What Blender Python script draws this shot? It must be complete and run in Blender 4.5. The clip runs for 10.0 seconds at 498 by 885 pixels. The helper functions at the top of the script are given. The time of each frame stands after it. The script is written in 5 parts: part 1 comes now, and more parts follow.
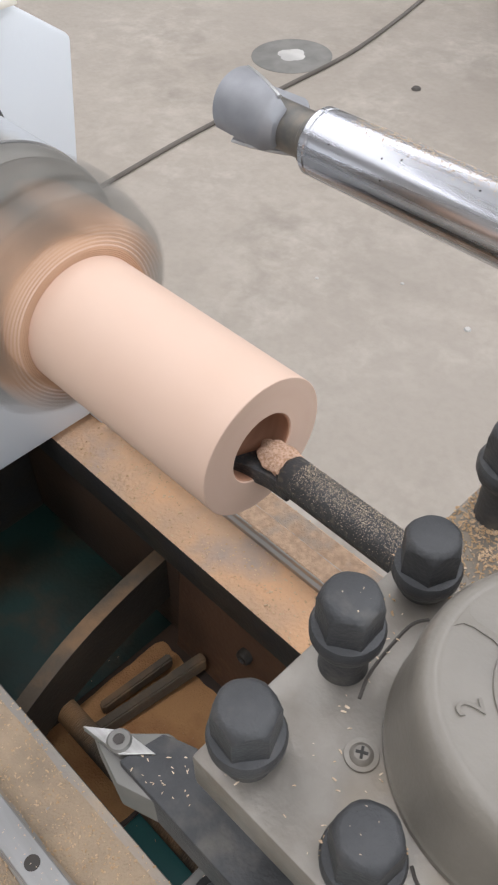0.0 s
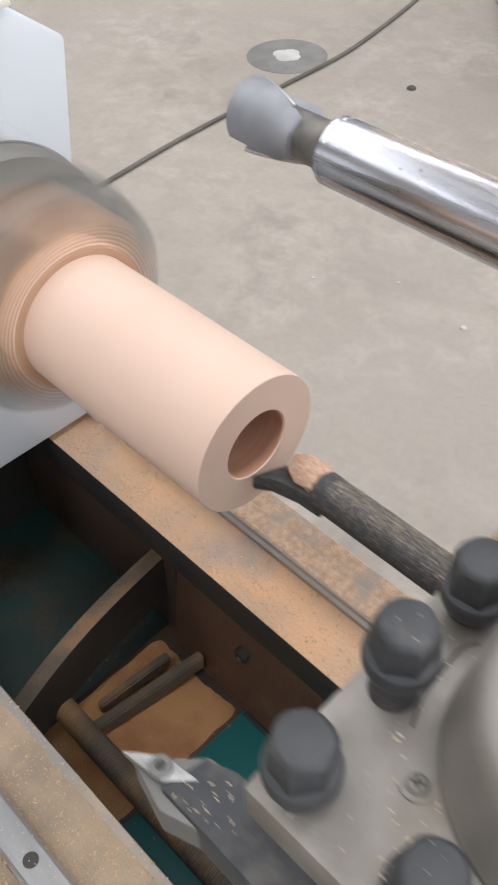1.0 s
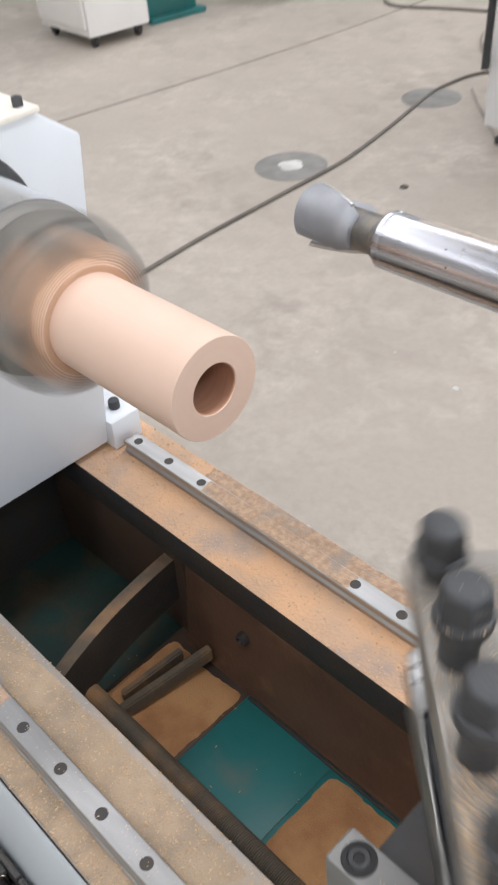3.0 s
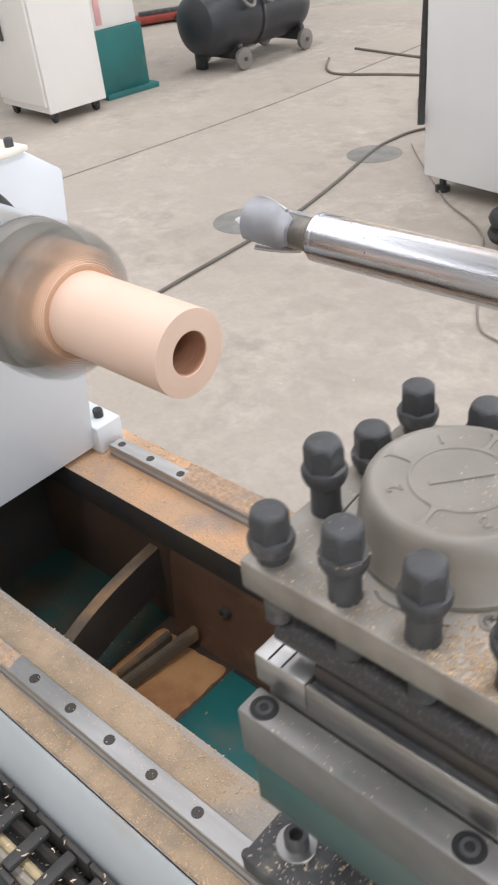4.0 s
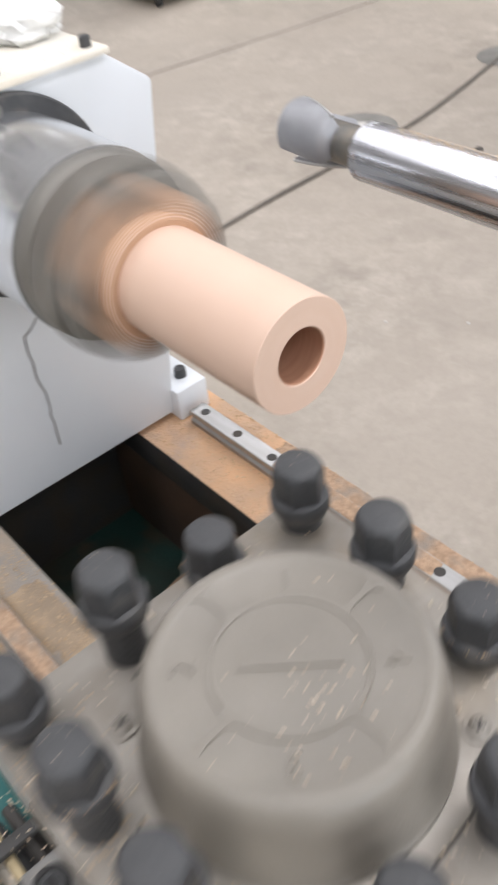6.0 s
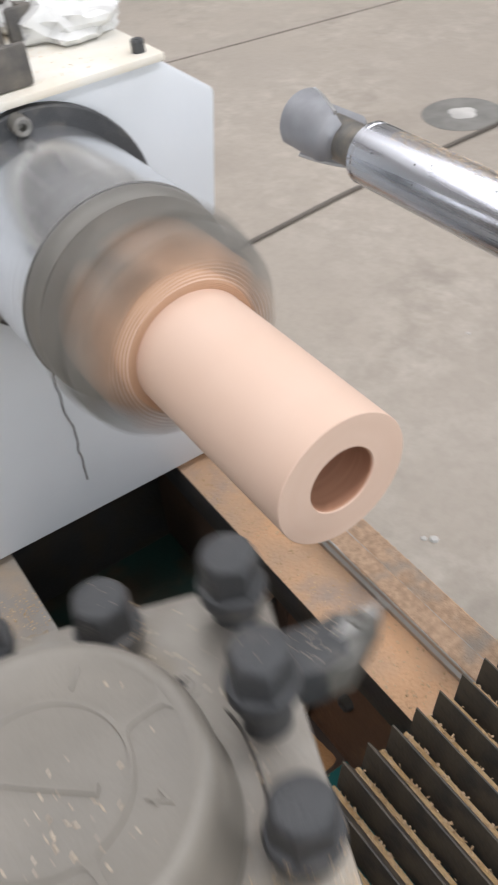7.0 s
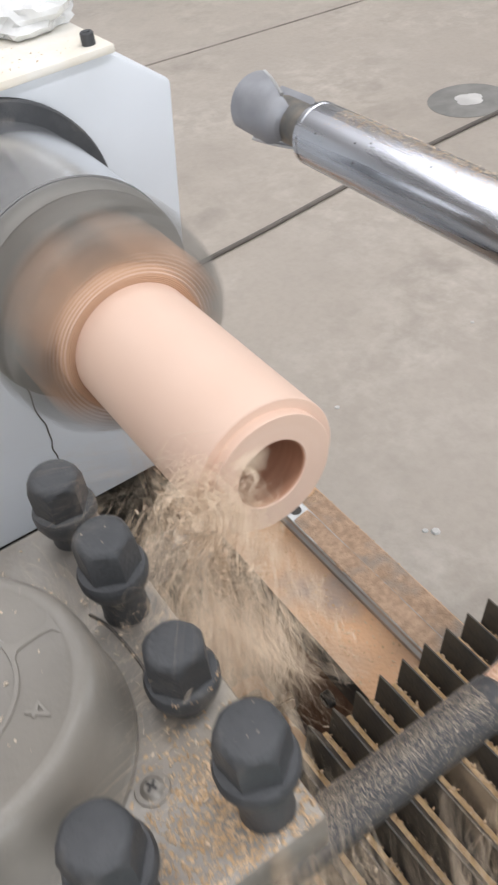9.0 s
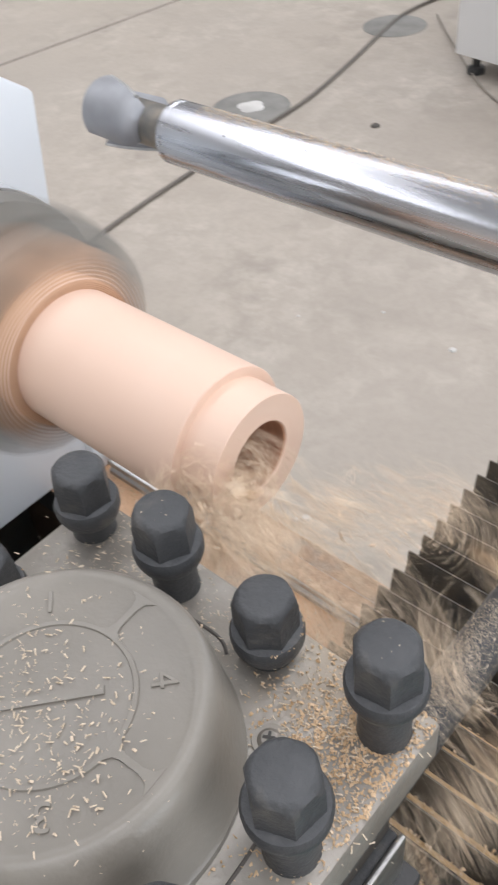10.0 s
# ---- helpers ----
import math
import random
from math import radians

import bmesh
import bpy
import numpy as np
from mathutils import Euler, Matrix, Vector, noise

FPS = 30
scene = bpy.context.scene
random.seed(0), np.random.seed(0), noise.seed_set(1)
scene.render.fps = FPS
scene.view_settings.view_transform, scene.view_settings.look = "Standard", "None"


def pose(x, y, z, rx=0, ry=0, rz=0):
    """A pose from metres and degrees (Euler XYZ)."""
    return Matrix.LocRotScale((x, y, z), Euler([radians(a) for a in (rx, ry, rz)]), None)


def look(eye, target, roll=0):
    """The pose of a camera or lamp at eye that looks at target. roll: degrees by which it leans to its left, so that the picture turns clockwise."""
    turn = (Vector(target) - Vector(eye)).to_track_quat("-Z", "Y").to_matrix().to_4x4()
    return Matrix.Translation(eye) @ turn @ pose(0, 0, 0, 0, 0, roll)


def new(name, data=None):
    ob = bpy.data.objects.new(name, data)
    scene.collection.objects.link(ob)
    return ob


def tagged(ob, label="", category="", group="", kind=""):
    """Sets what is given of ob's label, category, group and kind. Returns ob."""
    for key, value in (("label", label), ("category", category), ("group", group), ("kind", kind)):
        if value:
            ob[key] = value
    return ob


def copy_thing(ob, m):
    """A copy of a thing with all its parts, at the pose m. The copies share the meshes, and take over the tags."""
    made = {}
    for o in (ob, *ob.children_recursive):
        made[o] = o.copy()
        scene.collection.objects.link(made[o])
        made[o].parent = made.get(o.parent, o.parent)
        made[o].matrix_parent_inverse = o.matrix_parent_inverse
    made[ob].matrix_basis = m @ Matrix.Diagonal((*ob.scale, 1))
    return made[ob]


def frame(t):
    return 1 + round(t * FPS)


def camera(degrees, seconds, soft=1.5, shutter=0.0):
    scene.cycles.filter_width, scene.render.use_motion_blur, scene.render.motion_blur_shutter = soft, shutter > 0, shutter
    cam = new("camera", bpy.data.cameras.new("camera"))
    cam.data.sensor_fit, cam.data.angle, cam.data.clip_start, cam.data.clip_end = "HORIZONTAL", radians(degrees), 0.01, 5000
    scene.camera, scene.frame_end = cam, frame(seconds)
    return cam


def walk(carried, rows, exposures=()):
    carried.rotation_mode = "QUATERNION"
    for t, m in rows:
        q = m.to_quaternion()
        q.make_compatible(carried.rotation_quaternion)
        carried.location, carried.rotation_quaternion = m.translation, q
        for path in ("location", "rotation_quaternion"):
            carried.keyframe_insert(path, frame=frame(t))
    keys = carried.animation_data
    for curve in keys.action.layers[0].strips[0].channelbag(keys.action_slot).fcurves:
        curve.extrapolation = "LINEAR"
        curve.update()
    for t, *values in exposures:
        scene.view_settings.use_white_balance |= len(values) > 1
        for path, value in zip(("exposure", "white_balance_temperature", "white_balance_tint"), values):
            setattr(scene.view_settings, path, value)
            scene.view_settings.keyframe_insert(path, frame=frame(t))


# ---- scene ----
# the shot: a hand-held camera over a wood lathe
cam = camera(32.4, 10.0, soft=2.2, shutter=0.85)
EYES = [
    (0, (0.558, -0.358, 0.654), (-0.424, 0.587, -0.81), -1.0),
    (0.5, (0.56, -0.359, 0.654), (-0.419, 0.588, -0.81), -1.0),
    (1, (0.562, -0.359, 0.655), (-0.418, 0.59, -0.809), -1.2),
    (1.5, (0.624, -0.38, 0.655), (-0.402, 0.566, -0.777), -3.1),
    (2, (0.675, -0.396, 0.661), (-0.422, 0.548, -0.72), -5.1),
    (2.2, (0.698, -0.399, 0.661), (-0.419, 0.544, -0.705), -5.5),
    (3.3, (0.782, -0.517, 0.7), (-0.365, 0.582, -0.515), -5.3),
    (3.5, (0.835, -0.556, 0.7), (-0.289, 0.601, -0.483), -5.4),
    (4, (0.846, -0.575, 0.699), (-0.316, 0.562, -0.467), -6.7),
    (4.5, (0.864, -0.568, 0.691), (-0.314, 0.538, -0.487), -7.4),
    (5, (0.846, -0.567, 0.684), (-0.382, 0.462, -0.513), -7.8),
    (5.5, (0.795, -0.519, 0.681), (-0.508, 0.394, -0.531), -8.0),
    (6, (0.683, -0.444, 0.655), (-0.528, 0.448, -0.664), -7.5),
    (6.2, (0.647, -0.411, 0.652), (-0.521, 0.495, -0.695), -7.5),
    (7.3, (0.593, -0.332, 0.652), (-0.709, 0.345, -0.708), -6.9),
    (7.5, (0.596, -0.329, 0.646), (-0.71, 0.344, -0.711), -7.3),
    (8, (0.604, -0.312, 0.641), (-0.698, 0.354, -0.723), -7.8),
    (8.5, (0.607, -0.295, 0.637), (-0.704, 0.36, -0.724), -8.6),
    (9, (0.616, -0.296, 0.641), (-0.682, 0.375, -0.724), -9.4),
    (9.3, (0.659, -0.311, 0.645), (-0.659, 0.367, -0.697), -11.0),
    (9.5, (0.648, -0.324, 0.634), (-0.664, 0.401, -0.69), -12.9),
    (9.8, (0.583, -0.368, 0.641), (-0.526, 0.592, -0.718), -8.3),
    (10, (0.568, -0.369, 0.64), (-0.465, 0.644, -0.741), -6.6),
]
walk(cam, [(t, look(e, g, r)) for t, e, g, r in EYES], exposures=[(0.0, -0.90, 6400, 11), (2.2, -0.76, 6380, 11), (3.5, -0.72, 6440, 11), (4.5, -0.58, 6520, 12), (5.5, -0.62, 6560, 12), (6.2, -0.78, 6560, 12), (7.3, -0.94, 6480, 11), (8.5, -0.94, 6460, 11), (10.0, -0.78, 6380, 11)])

# ---- light ----
FLOOR_Z = -0.56
world = bpy.data.worlds.new("sky")
world.use_nodes = True
scene.world = world
sky = world.node_tree.nodes.new("ShaderNodeTexSky")
sky.sky_type = "NISHITA"
sky.sun_disc = False
sky.sun_elevation, sky.sun_rotation = radians(50), radians(40)
world.node_tree.links.new(sky.outputs[0], world.node_tree.nodes["Background"].inputs[0])
world.node_tree.nodes["Background"].inputs[1].default_value = 0.12


def area_lamp(name, m, sx, sy, power, colour):
    data = bpy.data.lights.new(name, "AREA")
    data.shape, data.size, data.size_y, data.energy, data.color = "RECTANGLE", sx, sy, power, colour
    ob = new(name, data)
    ob.matrix_world = m
    return ob


# roof lights: long bays of clear sheet in the hall's roof, and the open gate behind
HALL = (-9.0, 8.0, -7.0, 11.0, 5.2)      # x0 x1 y0 y1 and ceiling height
SKYLIGHTS = [(-3.6, 2.2), (0.9, 2.2), (4.8, 2.2)]
for cx, w in SKYLIGHTS:
    area_lamp("skylight_lamp", pose(cx, 1.5, HALL[4] + 0.12), 0.9, 14.0, 560, (0.97, 0.97, 1.0))
area_lamp("gate_lamp", pose(-0.5, HALL[3] + 0.1, 1.4, -90, 0, 0), 6.0, 3.4, 520, (0.96, 0.98, 1.0))
area_lamp("gate_lamp", pose(HALL[0] - 0.1, 2.0, 1.6, 0, -90, 0), 3.0, 5.0, 170, (0.96, 0.98, 1.0))
area_lamp("gate_lamp", pose(HALL[1] + 0.1, -1.0, 1.5, 0, 90, 0), 3.4, 7.0, 520, (0.90, 0.95, 1.0))


# ---- materials ----
def mat(name, colour, rough=0.5, metal=0.0, colour2=None, scale=8.0, bump=0.0, bump_scale=60.0, mix=(0.4, 0.62), stain=None, stain_scale=3.0, stain_mix=(0.5, 0.7), stretch=None, spec=0.5, coat=0.0, rough2=None):
    """A surface with grain, a second tone in patches, larger stains and fine relief, in object-space metres."""
    m = bpy.data.materials.new(name)
    m.use_nodes = True
    nt = m.node_tree
    b = nt.nodes["Principled BSDF"]
    b.inputs["Metallic"].default_value = metal
    b.inputs["Roughness"].default_value = rough
    b.inputs["Specular IOR Level"].default_value = spec
    b.inputs["Coat Weight"].default_value = coat
    co = nt.nodes.new("ShaderNodeTexCoord")
    src = co.outputs["Object"]
    if stretch:
        mp = nt.nodes.new("ShaderNodeMapping")
        mp.inputs["Scale"].default_value = stretch
        nt.links.new(src, mp.inputs[0])
        src = mp.outputs[0]

    def noise_of(s, detail=6.0):
        n = nt.nodes.new("ShaderNodeTexNoise")
        n.inputs["Scale"].default_value, n.inputs["Detail"].default_value = s, detail
        nt.links.new(src, n.inputs["Vector"])
        return n.outputs[0]

    def ramp(fac, lo, hi):
        r = nt.nodes.new("ShaderNodeMapRange")
        r.inputs[1].default_value, r.inputs[2].default_value = lo, hi
        nt.links.new(fac, r.inputs[0])
        return r.outputs[0]

    def mixed(fac, a, c):
        x = nt.nodes.new("ShaderNodeMix")
        x.data_type = "RGBA"
        nt.links.new(fac, x.inputs[0])
        for sock, val in ((x.inputs[6], a), (x.inputs[7], c)):
            if isinstance(val, tuple):
                sock.default_value = (*val, 1)
            else:
                nt.links.new(val, sock)
        return x.outputs[2]

    if colour2 is None:
        colour2 = tuple(c * 0.8 for c in colour)
    f = ramp(noise_of(scale), *mix)
    col = mixed(f, colour, colour2)
    if stain:
        col = mixed(ramp(noise_of(stain_scale, 8.0), *stain_mix), col, stain)
    nt.links.new(col, b.inputs["Base Color"])
    if rough2 is not None:
        r = nt.nodes.new("ShaderNodeMapRange")
        r.inputs[1].default_value, r.inputs[2].default_value = mix
        r.inputs[3].default_value, r.inputs[4].default_value = rough, rough2
        nt.links.new(noise_of(scale * 1.7), r.inputs[0])
        nt.links.new(r.outputs[0], b.inputs["Roughness"])
    if bump:
        bp = nt.nodes.new("ShaderNodeBump")
        bp.inputs["Strength"].default_value, bp.inputs["Distance"].default_value = bump, 0.002
        nt.links.new(noise_of(bump_scale, 8.0), bp.inputs["Height"])
        nt.links.new(bp.outputs[0], b.inputs["Normal"])
    return m


def concrete_mat():
    """Worn trowelled concrete: broad tone drifts, pale scuffed areas that break up, fine grain."""
    m = bpy.data.materials.new("concrete")
    m.use_nodes = True
    nt = m.node_tree
    b = nt.nodes["Principled BSDF"]
    b.inputs["Roughness"].default_value = 0.66
    co = nt.nodes.new("ShaderNodeTexCoord").outputs["Object"]

    def tone(scale, lo, hi, detail=6.0, rough=0.55, warp=0.0):
        n = nt.nodes.new("ShaderNodeTexNoise")
        n.inputs["Scale"].default_value, n.inputs["Detail"].default_value = scale, detail
        n.inputs["Roughness"].default_value, n.inputs["Distortion"].default_value = rough, warp
        nt.links.new(co, n.inputs["Vector"])
        r = nt.nodes.new("ShaderNodeMapRange")
        r.inputs[1].default_value, r.inputs[2].default_value = lo, hi
        nt.links.new(n.outputs[0], r.inputs[0])
        return r.outputs[0]

    def times(a, c):
        x = nt.nodes.new("ShaderNodeMath")
        x.operation = "MULTIPLY"
        nt.links.new(a, x.inputs[0])
        if isinstance(c, float):
            x.inputs[1].default_value = c
        else:
            nt.links.new(c, x.inputs[1])
        return x.outputs[0]

    def over(fac, under, top):
        x = nt.nodes.new("ShaderNodeMix")
        x.data_type = "RGBA"
        nt.links.new(fac, x.inputs[0])
        for sock, val in ((x.inputs[6], under), (x.inputs[7], top)):
            if isinstance(val, tuple):
                sock.default_value = (*val, 1)
            else:
                nt.links.new(val, sock)
        return x.outputs[2]

    col = over(tone(0.9, 0.35, 0.66, 3.0), (0.385, 0.340, 0.290), (0.425, 0.372, 0.312))
    col = over(times(tone(15.0, 0.42, 0.72, 7.0, 0.6, 0.3), tone(2.1, 0.40, 0.66, 3.0)), col, (0.520, 0.465, 0.402))
    col = over(times(tone(8.0, 0.46, 0.76, 7.0, 0.6, 0.3), tone(1.7, 0.40, 0.66, 3.0)), col, (0.280, 0.245, 0.206))
    col = over(times(tone(55.0, 0.42, 0.72, 5.0), 0.22), col, (0.300, 0.262, 0.222))
    nt.links.new(col, b.inputs["Base Color"])
    bp = nt.nodes.new("ShaderNodeBump")
    bp.inputs["Strength"].default_value, bp.inputs["Distance"].default_value = 0.6, 0.002
    nt.links.new(tone(42.0, 0.2, 0.8, 8.0), bp.inputs["Height"])
    nt.links.new(bp.outputs[0], b.inputs["Normal"])
    return m


CONCRETE = concrete_mat()
CRACK = mat("joint", (0.10, 0.09, 0.08), 0.9)
JOINT = mat("filled_joint", (0.20, 0.175, 0.15), 0.9, 0, (0.26, 0.23, 0.2), 9)
WHITE = mat("white_paint", (0.74, 0.77, 0.80), 0.35, 0, (0.68, 0.71, 0.75), 3, 0.05, 200, coat=0.1)
WHITE_DUSTY = mat("dusty_white_paint", (0.78, 0.76, 0.70), 0.6, 0, (0.72, 0.60, 0.42), 9, 0.3, 150, (0.45, 0.75))
CABINET = mat("cabinet_paint", (0.80, 0.78, 0.75), 0.4, 0, (0.74, 0.72, 0.69), 1.5)
TEAL = mat("teal_paint", (0.018, 0.155, 0.150), 0.42, 0, (0.022, 0.125, 0.120), 6, 0.08, 120, (0.4, 0.6), (0.10, 0.15, 0.13), 14, (0.6, 0.8))
BEDTOP = mat("dusty_iron", (0.50, 0.355, 0.25), 0.75, 0.0, (0.68, 0.41, 0.235), 13, 1.0, 260, (0.30, 0.60), (0.31, 0.285, 0.265), 7, (0.58, 0.72), rough2=0.75)
BEDTOP_GREY = mat("dull_iron", (0.33, 0.30, 0.265), 0.6, 0.1, (0.48, 0.35, 0.23), 12, 0.5, 300, (0.5, 0.7), (0.36, 0.35, 0.33), 4, (0.5, 0.65))
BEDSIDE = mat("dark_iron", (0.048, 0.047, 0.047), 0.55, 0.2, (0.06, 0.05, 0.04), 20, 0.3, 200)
TROUGH = mat("oily_brown_iron", (0.085, 0.050, 0.032), 0.6, 0, (0.055, 0.038, 0.03), 7, 0.4, 150)
DUSTTAN = mat("tan_sawdust", (0.56, 0.385, 0.26), 0.95, 0, (0.40, 0.27, 0.18), 150, 1.0, 600, (0.35, 0.65), (0.33, 0.285, 0.24), 26, (0.54, 0.72))
FOLDDUST = mat("yellow_sawdust", (0.66, 0.46, 0.25), 0.95, 0, (0.54, 0.35, 0.17), 60, 1.0, 500)
DUSTGREY = mat("grey_sawdust", (0.47, 0.355, 0.245), 0.95, 0, (0.35, 0.275, 0.20), 30, 1.0, 500, (0.4, 0.62), (0.46, 0.35, 0.24), 12, (0.5, 0.7))
DUSTBED = mat("settled_sawdust", (0.56, 0.30, 0.13), 0.95, 0, (0.40, 0.19, 0.08), 18, 1.0, 500)
STEEL = mat("ground_steel", (0.42, 0.415, 0.40), 0.30, 1.0, (0.34, 0.335, 0.32), 30, 0.1, 400, stretch=(1, 14, 14), rough2=0.42)
RAILSTEEL = mat("rail_steel", (0.47, 0.47, 0.465), 0.36, 1.0, (0.40, 0.395, 0.385), 30, 0.05, 300, (0.4, 0.7), stretch=(0.4, 3, 3), rough2=0.42)
OILED = mat("oiled_steel", (0.22, 0.215, 0.205), 0.36, 0.35, (0.165, 0.16, 0.152), 25, 0.1, 400, (0.4, 0.65), (0.05, 0.135, 0.125), 16, (0.56, 0.70))
PLATE = mat("turret_steel", (0.34, 0.316, 0.282), 0.42, 0.6, (0.25, 0.225, 0.195), 35, 0.15, 500, (0.4, 0.65), (0.44, 0.35, 0.24), 9, (0.55, 0.8), rough2=0.55)
CHROME = mat("polished_bar", (0.56, 0.57, 0.60), 0.23, 1.0, (0.47, 0.475, 0.50), 30, 0.02, 500, stretch=(0.15, 3, 3), rough2=0.31)
ALU = mat("turned_aluminium", (0.80, 0.815, 0.84), 0.22, 0.9, (0.68, 0.69, 0.71), 50, 0.02, 400, stretch=(6, 1, 1))
BITSTEEL = mat("dull_cutter_steel", (0.36, 0.365, 0.385), 0.5, 0.6, (0.31, 0.315, 0.33), 40, 0.06, 700)
NECKSTEEL = mat("dark_neck_steel", (0.16, 0.155, 0.145), 0.45, 0.6, (0.24, 0.215, 0.18), 60, 0.1, 600)
EDGESTEEL = mat("honed_edge_steel", (0.62, 0.62, 0.62), 0.35, 0.8, (0.55, 0.55, 0.54), 60)
BLACKOX = mat("black_oxide", (0.044, 0.046, 0.049), 0.50, 0.0, (0.062, 0.063, 0.065), 60, 0.3, 500, (0.4, 0.65), (0.150, 0.138, 0.118), 55, (0.55, 0.80))
BLACKBAR = mat("blackened_bar", (0.05, 0.05, 0.052), 0.38, 0.3, (0.11, 0.098, 0.08), 420, 0.35, 700, (0.52, 0.68))
JAW = mat("chuck_jaw_steel", (0.20, 0.195, 0.18), 0.5, 0.5, (0.25, 0.235, 0.21), 30)
RUBBER = mat("black_rubber", (0.025, 0.025, 0.025), 0.75, 0, (0.04, 0.038, 0.036), 30, 0.3, 200)
BELLOW = mat("bellows_cloth", (0.042, 0.039, 0.036), 0.6, 0, (0.085, 0.070, 0.052), 40, 0.3, 300)
CAPMAT = mat("cast_cap_paint", (0.232, 0.212, 0.182), 0.36, 0.0, (0.190, 0.174, 0.150), 14, 0.12, 420, (0.4, 0.6), (0.30, 0.272, 0.225), 8, (0.5, 0.78))
WOOD = mat("turned_wood", (0.76, 0.565, 0.455), 0.5, 0, (0.72, 0.505, 0.385), 26, 0.12, 300, (0.35, 0.7), stretch=(1.0, 5, 5))
BORE = mat("shaded_bored_wood", (0.50, 0.27, 0.17), 0.7, 0, (0.42, 0.21, 0.13), 60, 0.3, 300, stretch=(4, 1, 1))
WOODROUGH = mat("raw_wood", (0.64, 0.41, 0.275), 0.75, 0, (0.56, 0.33, 0.20), 22, 0.4, 200, stretch=(1, 6, 6))
CHIP = mat("wood_chips", (0.62, 0.45, 0.29), 0.85, 0, (0.50, 0.33, 0.18), 200)
CHIP_DULL = mat("dull_wood_chips", (0.66, 0.55, 0.42), 0.9, 0, (0.50, 0.40, 0.29), 300)
CHIP_PALE = mat("pale_wood_chips", (0.82, 0.68, 0.52), 0.85, 0, (0.68, 0.51, 0.35), 200)
PINKCHIP = mat("packed_shavings", (0.86, 0.60, 0.44), 0.9, 0, (0.64, 0.37, 0.23), 700, 1.0, 1400)
CHAINMAT = mat("chain_plastic", (0.05, 0.048, 0.046), 0.6, 0, (0.09, 0.08, 0.065), 60, 0.4, 400, (0.5, 0.8))
CABLE = mat("cable_sheath", (0.12, 0.105, 0.09), 0.65, 0, (0.16, 0.14, 0.12), 6)
CABLE_PALE = mat("pale_cable_sheath", (0.30, 0.265, 0.225), 0.6)
TANK = mat("tank_paint", (0.022, 0.025, 0.030), 0.38, 0, (0.035, 0.036, 0.04), 5)
HALLWALL = mat("plastered_wall", (0.62, 0.60, 0.57), 0.85, 0, (0.55, 0.53, 0.50), 1.2, 0.2, 30)
ROOFMAT = mat("sheet_roof", (0.50, 0.51, 0.52), 0.6, 0, (0.44, 0.45, 0.46), 1.5)
GREYWHEEL = mat("wheel_rubber", (0.22, 0.20, 0.18), 0.8)
WRAP = mat("crumpled_plastic_wrap", (0.80, 0.80, 0.78), 0.22, 0, (0.70, 0.70, 0.68), 30, 0.9, 60, coat=0.5)
DRAINMAT = mat("drain_cover", (0.20, 0.195, 0.18), 0.7, 0, (0.26, 0.25, 0.23), 12, 0.4, 80)
PALE = mat("pale_mortar", (0.62, 0.60, 0.57), 0.8)


# ---- mesh helpers ----
def part(name, bm, material, parent=None, label="", m=None, smooth=True):
    me = bpy.data.meshes.new(name)
    bm.normal_update()
    bm.to_mesh(me)
    bm.free()
    for mt in (material if isinstance(material, (list, tuple)) else [material]):
        me.materials.append(mt)
    if smooth:
        me.shade_smooth()
        me.set_sharp_from_angle(angle=radians(32))
    ob = new(name, me)
    if parent:
        ob.parent = parent
    if m is not None:
        ob.matrix_basis = m
    if label:
        tagged(ob, label)
    return ob


def thing(name, label, category, group="", kind="", m=None):
    ob = new(name)
    ob.empty_display_size = 0.05
    if m is not None:
        ob.matrix_basis = m
    return tagged(ob, label, category, group, kind)


def add_box(bm, lo, hi, bevel=0.0015, seg=2):
    """An axis-aligned block with rounded edges, added to bm."""
    r = bmesh.ops.create_cube(bm, size=1.0)
    size = [hi[i] - lo[i] for i in range(3)]
    bmesh.ops.scale(bm, vec=size, verts=r["verts"])
    bmesh.ops.translate(bm, vec=[(hi[i] + lo[i]) / 2 for i in range(3)], verts=r["verts"])
    if bevel:
        es = list({e for v in r["verts"] for e in v.link_edges})
        bmesh.ops.bevel(bm, geom=es, offset=min(bevel, min(size) * 0.45), segments=seg, affect="EDGES", profile=0.5)
    return bm


def box(lo, hi, bevel=0.0015, seg=2):
    return add_box(bmesh.new(), lo, hi, bevel, seg)


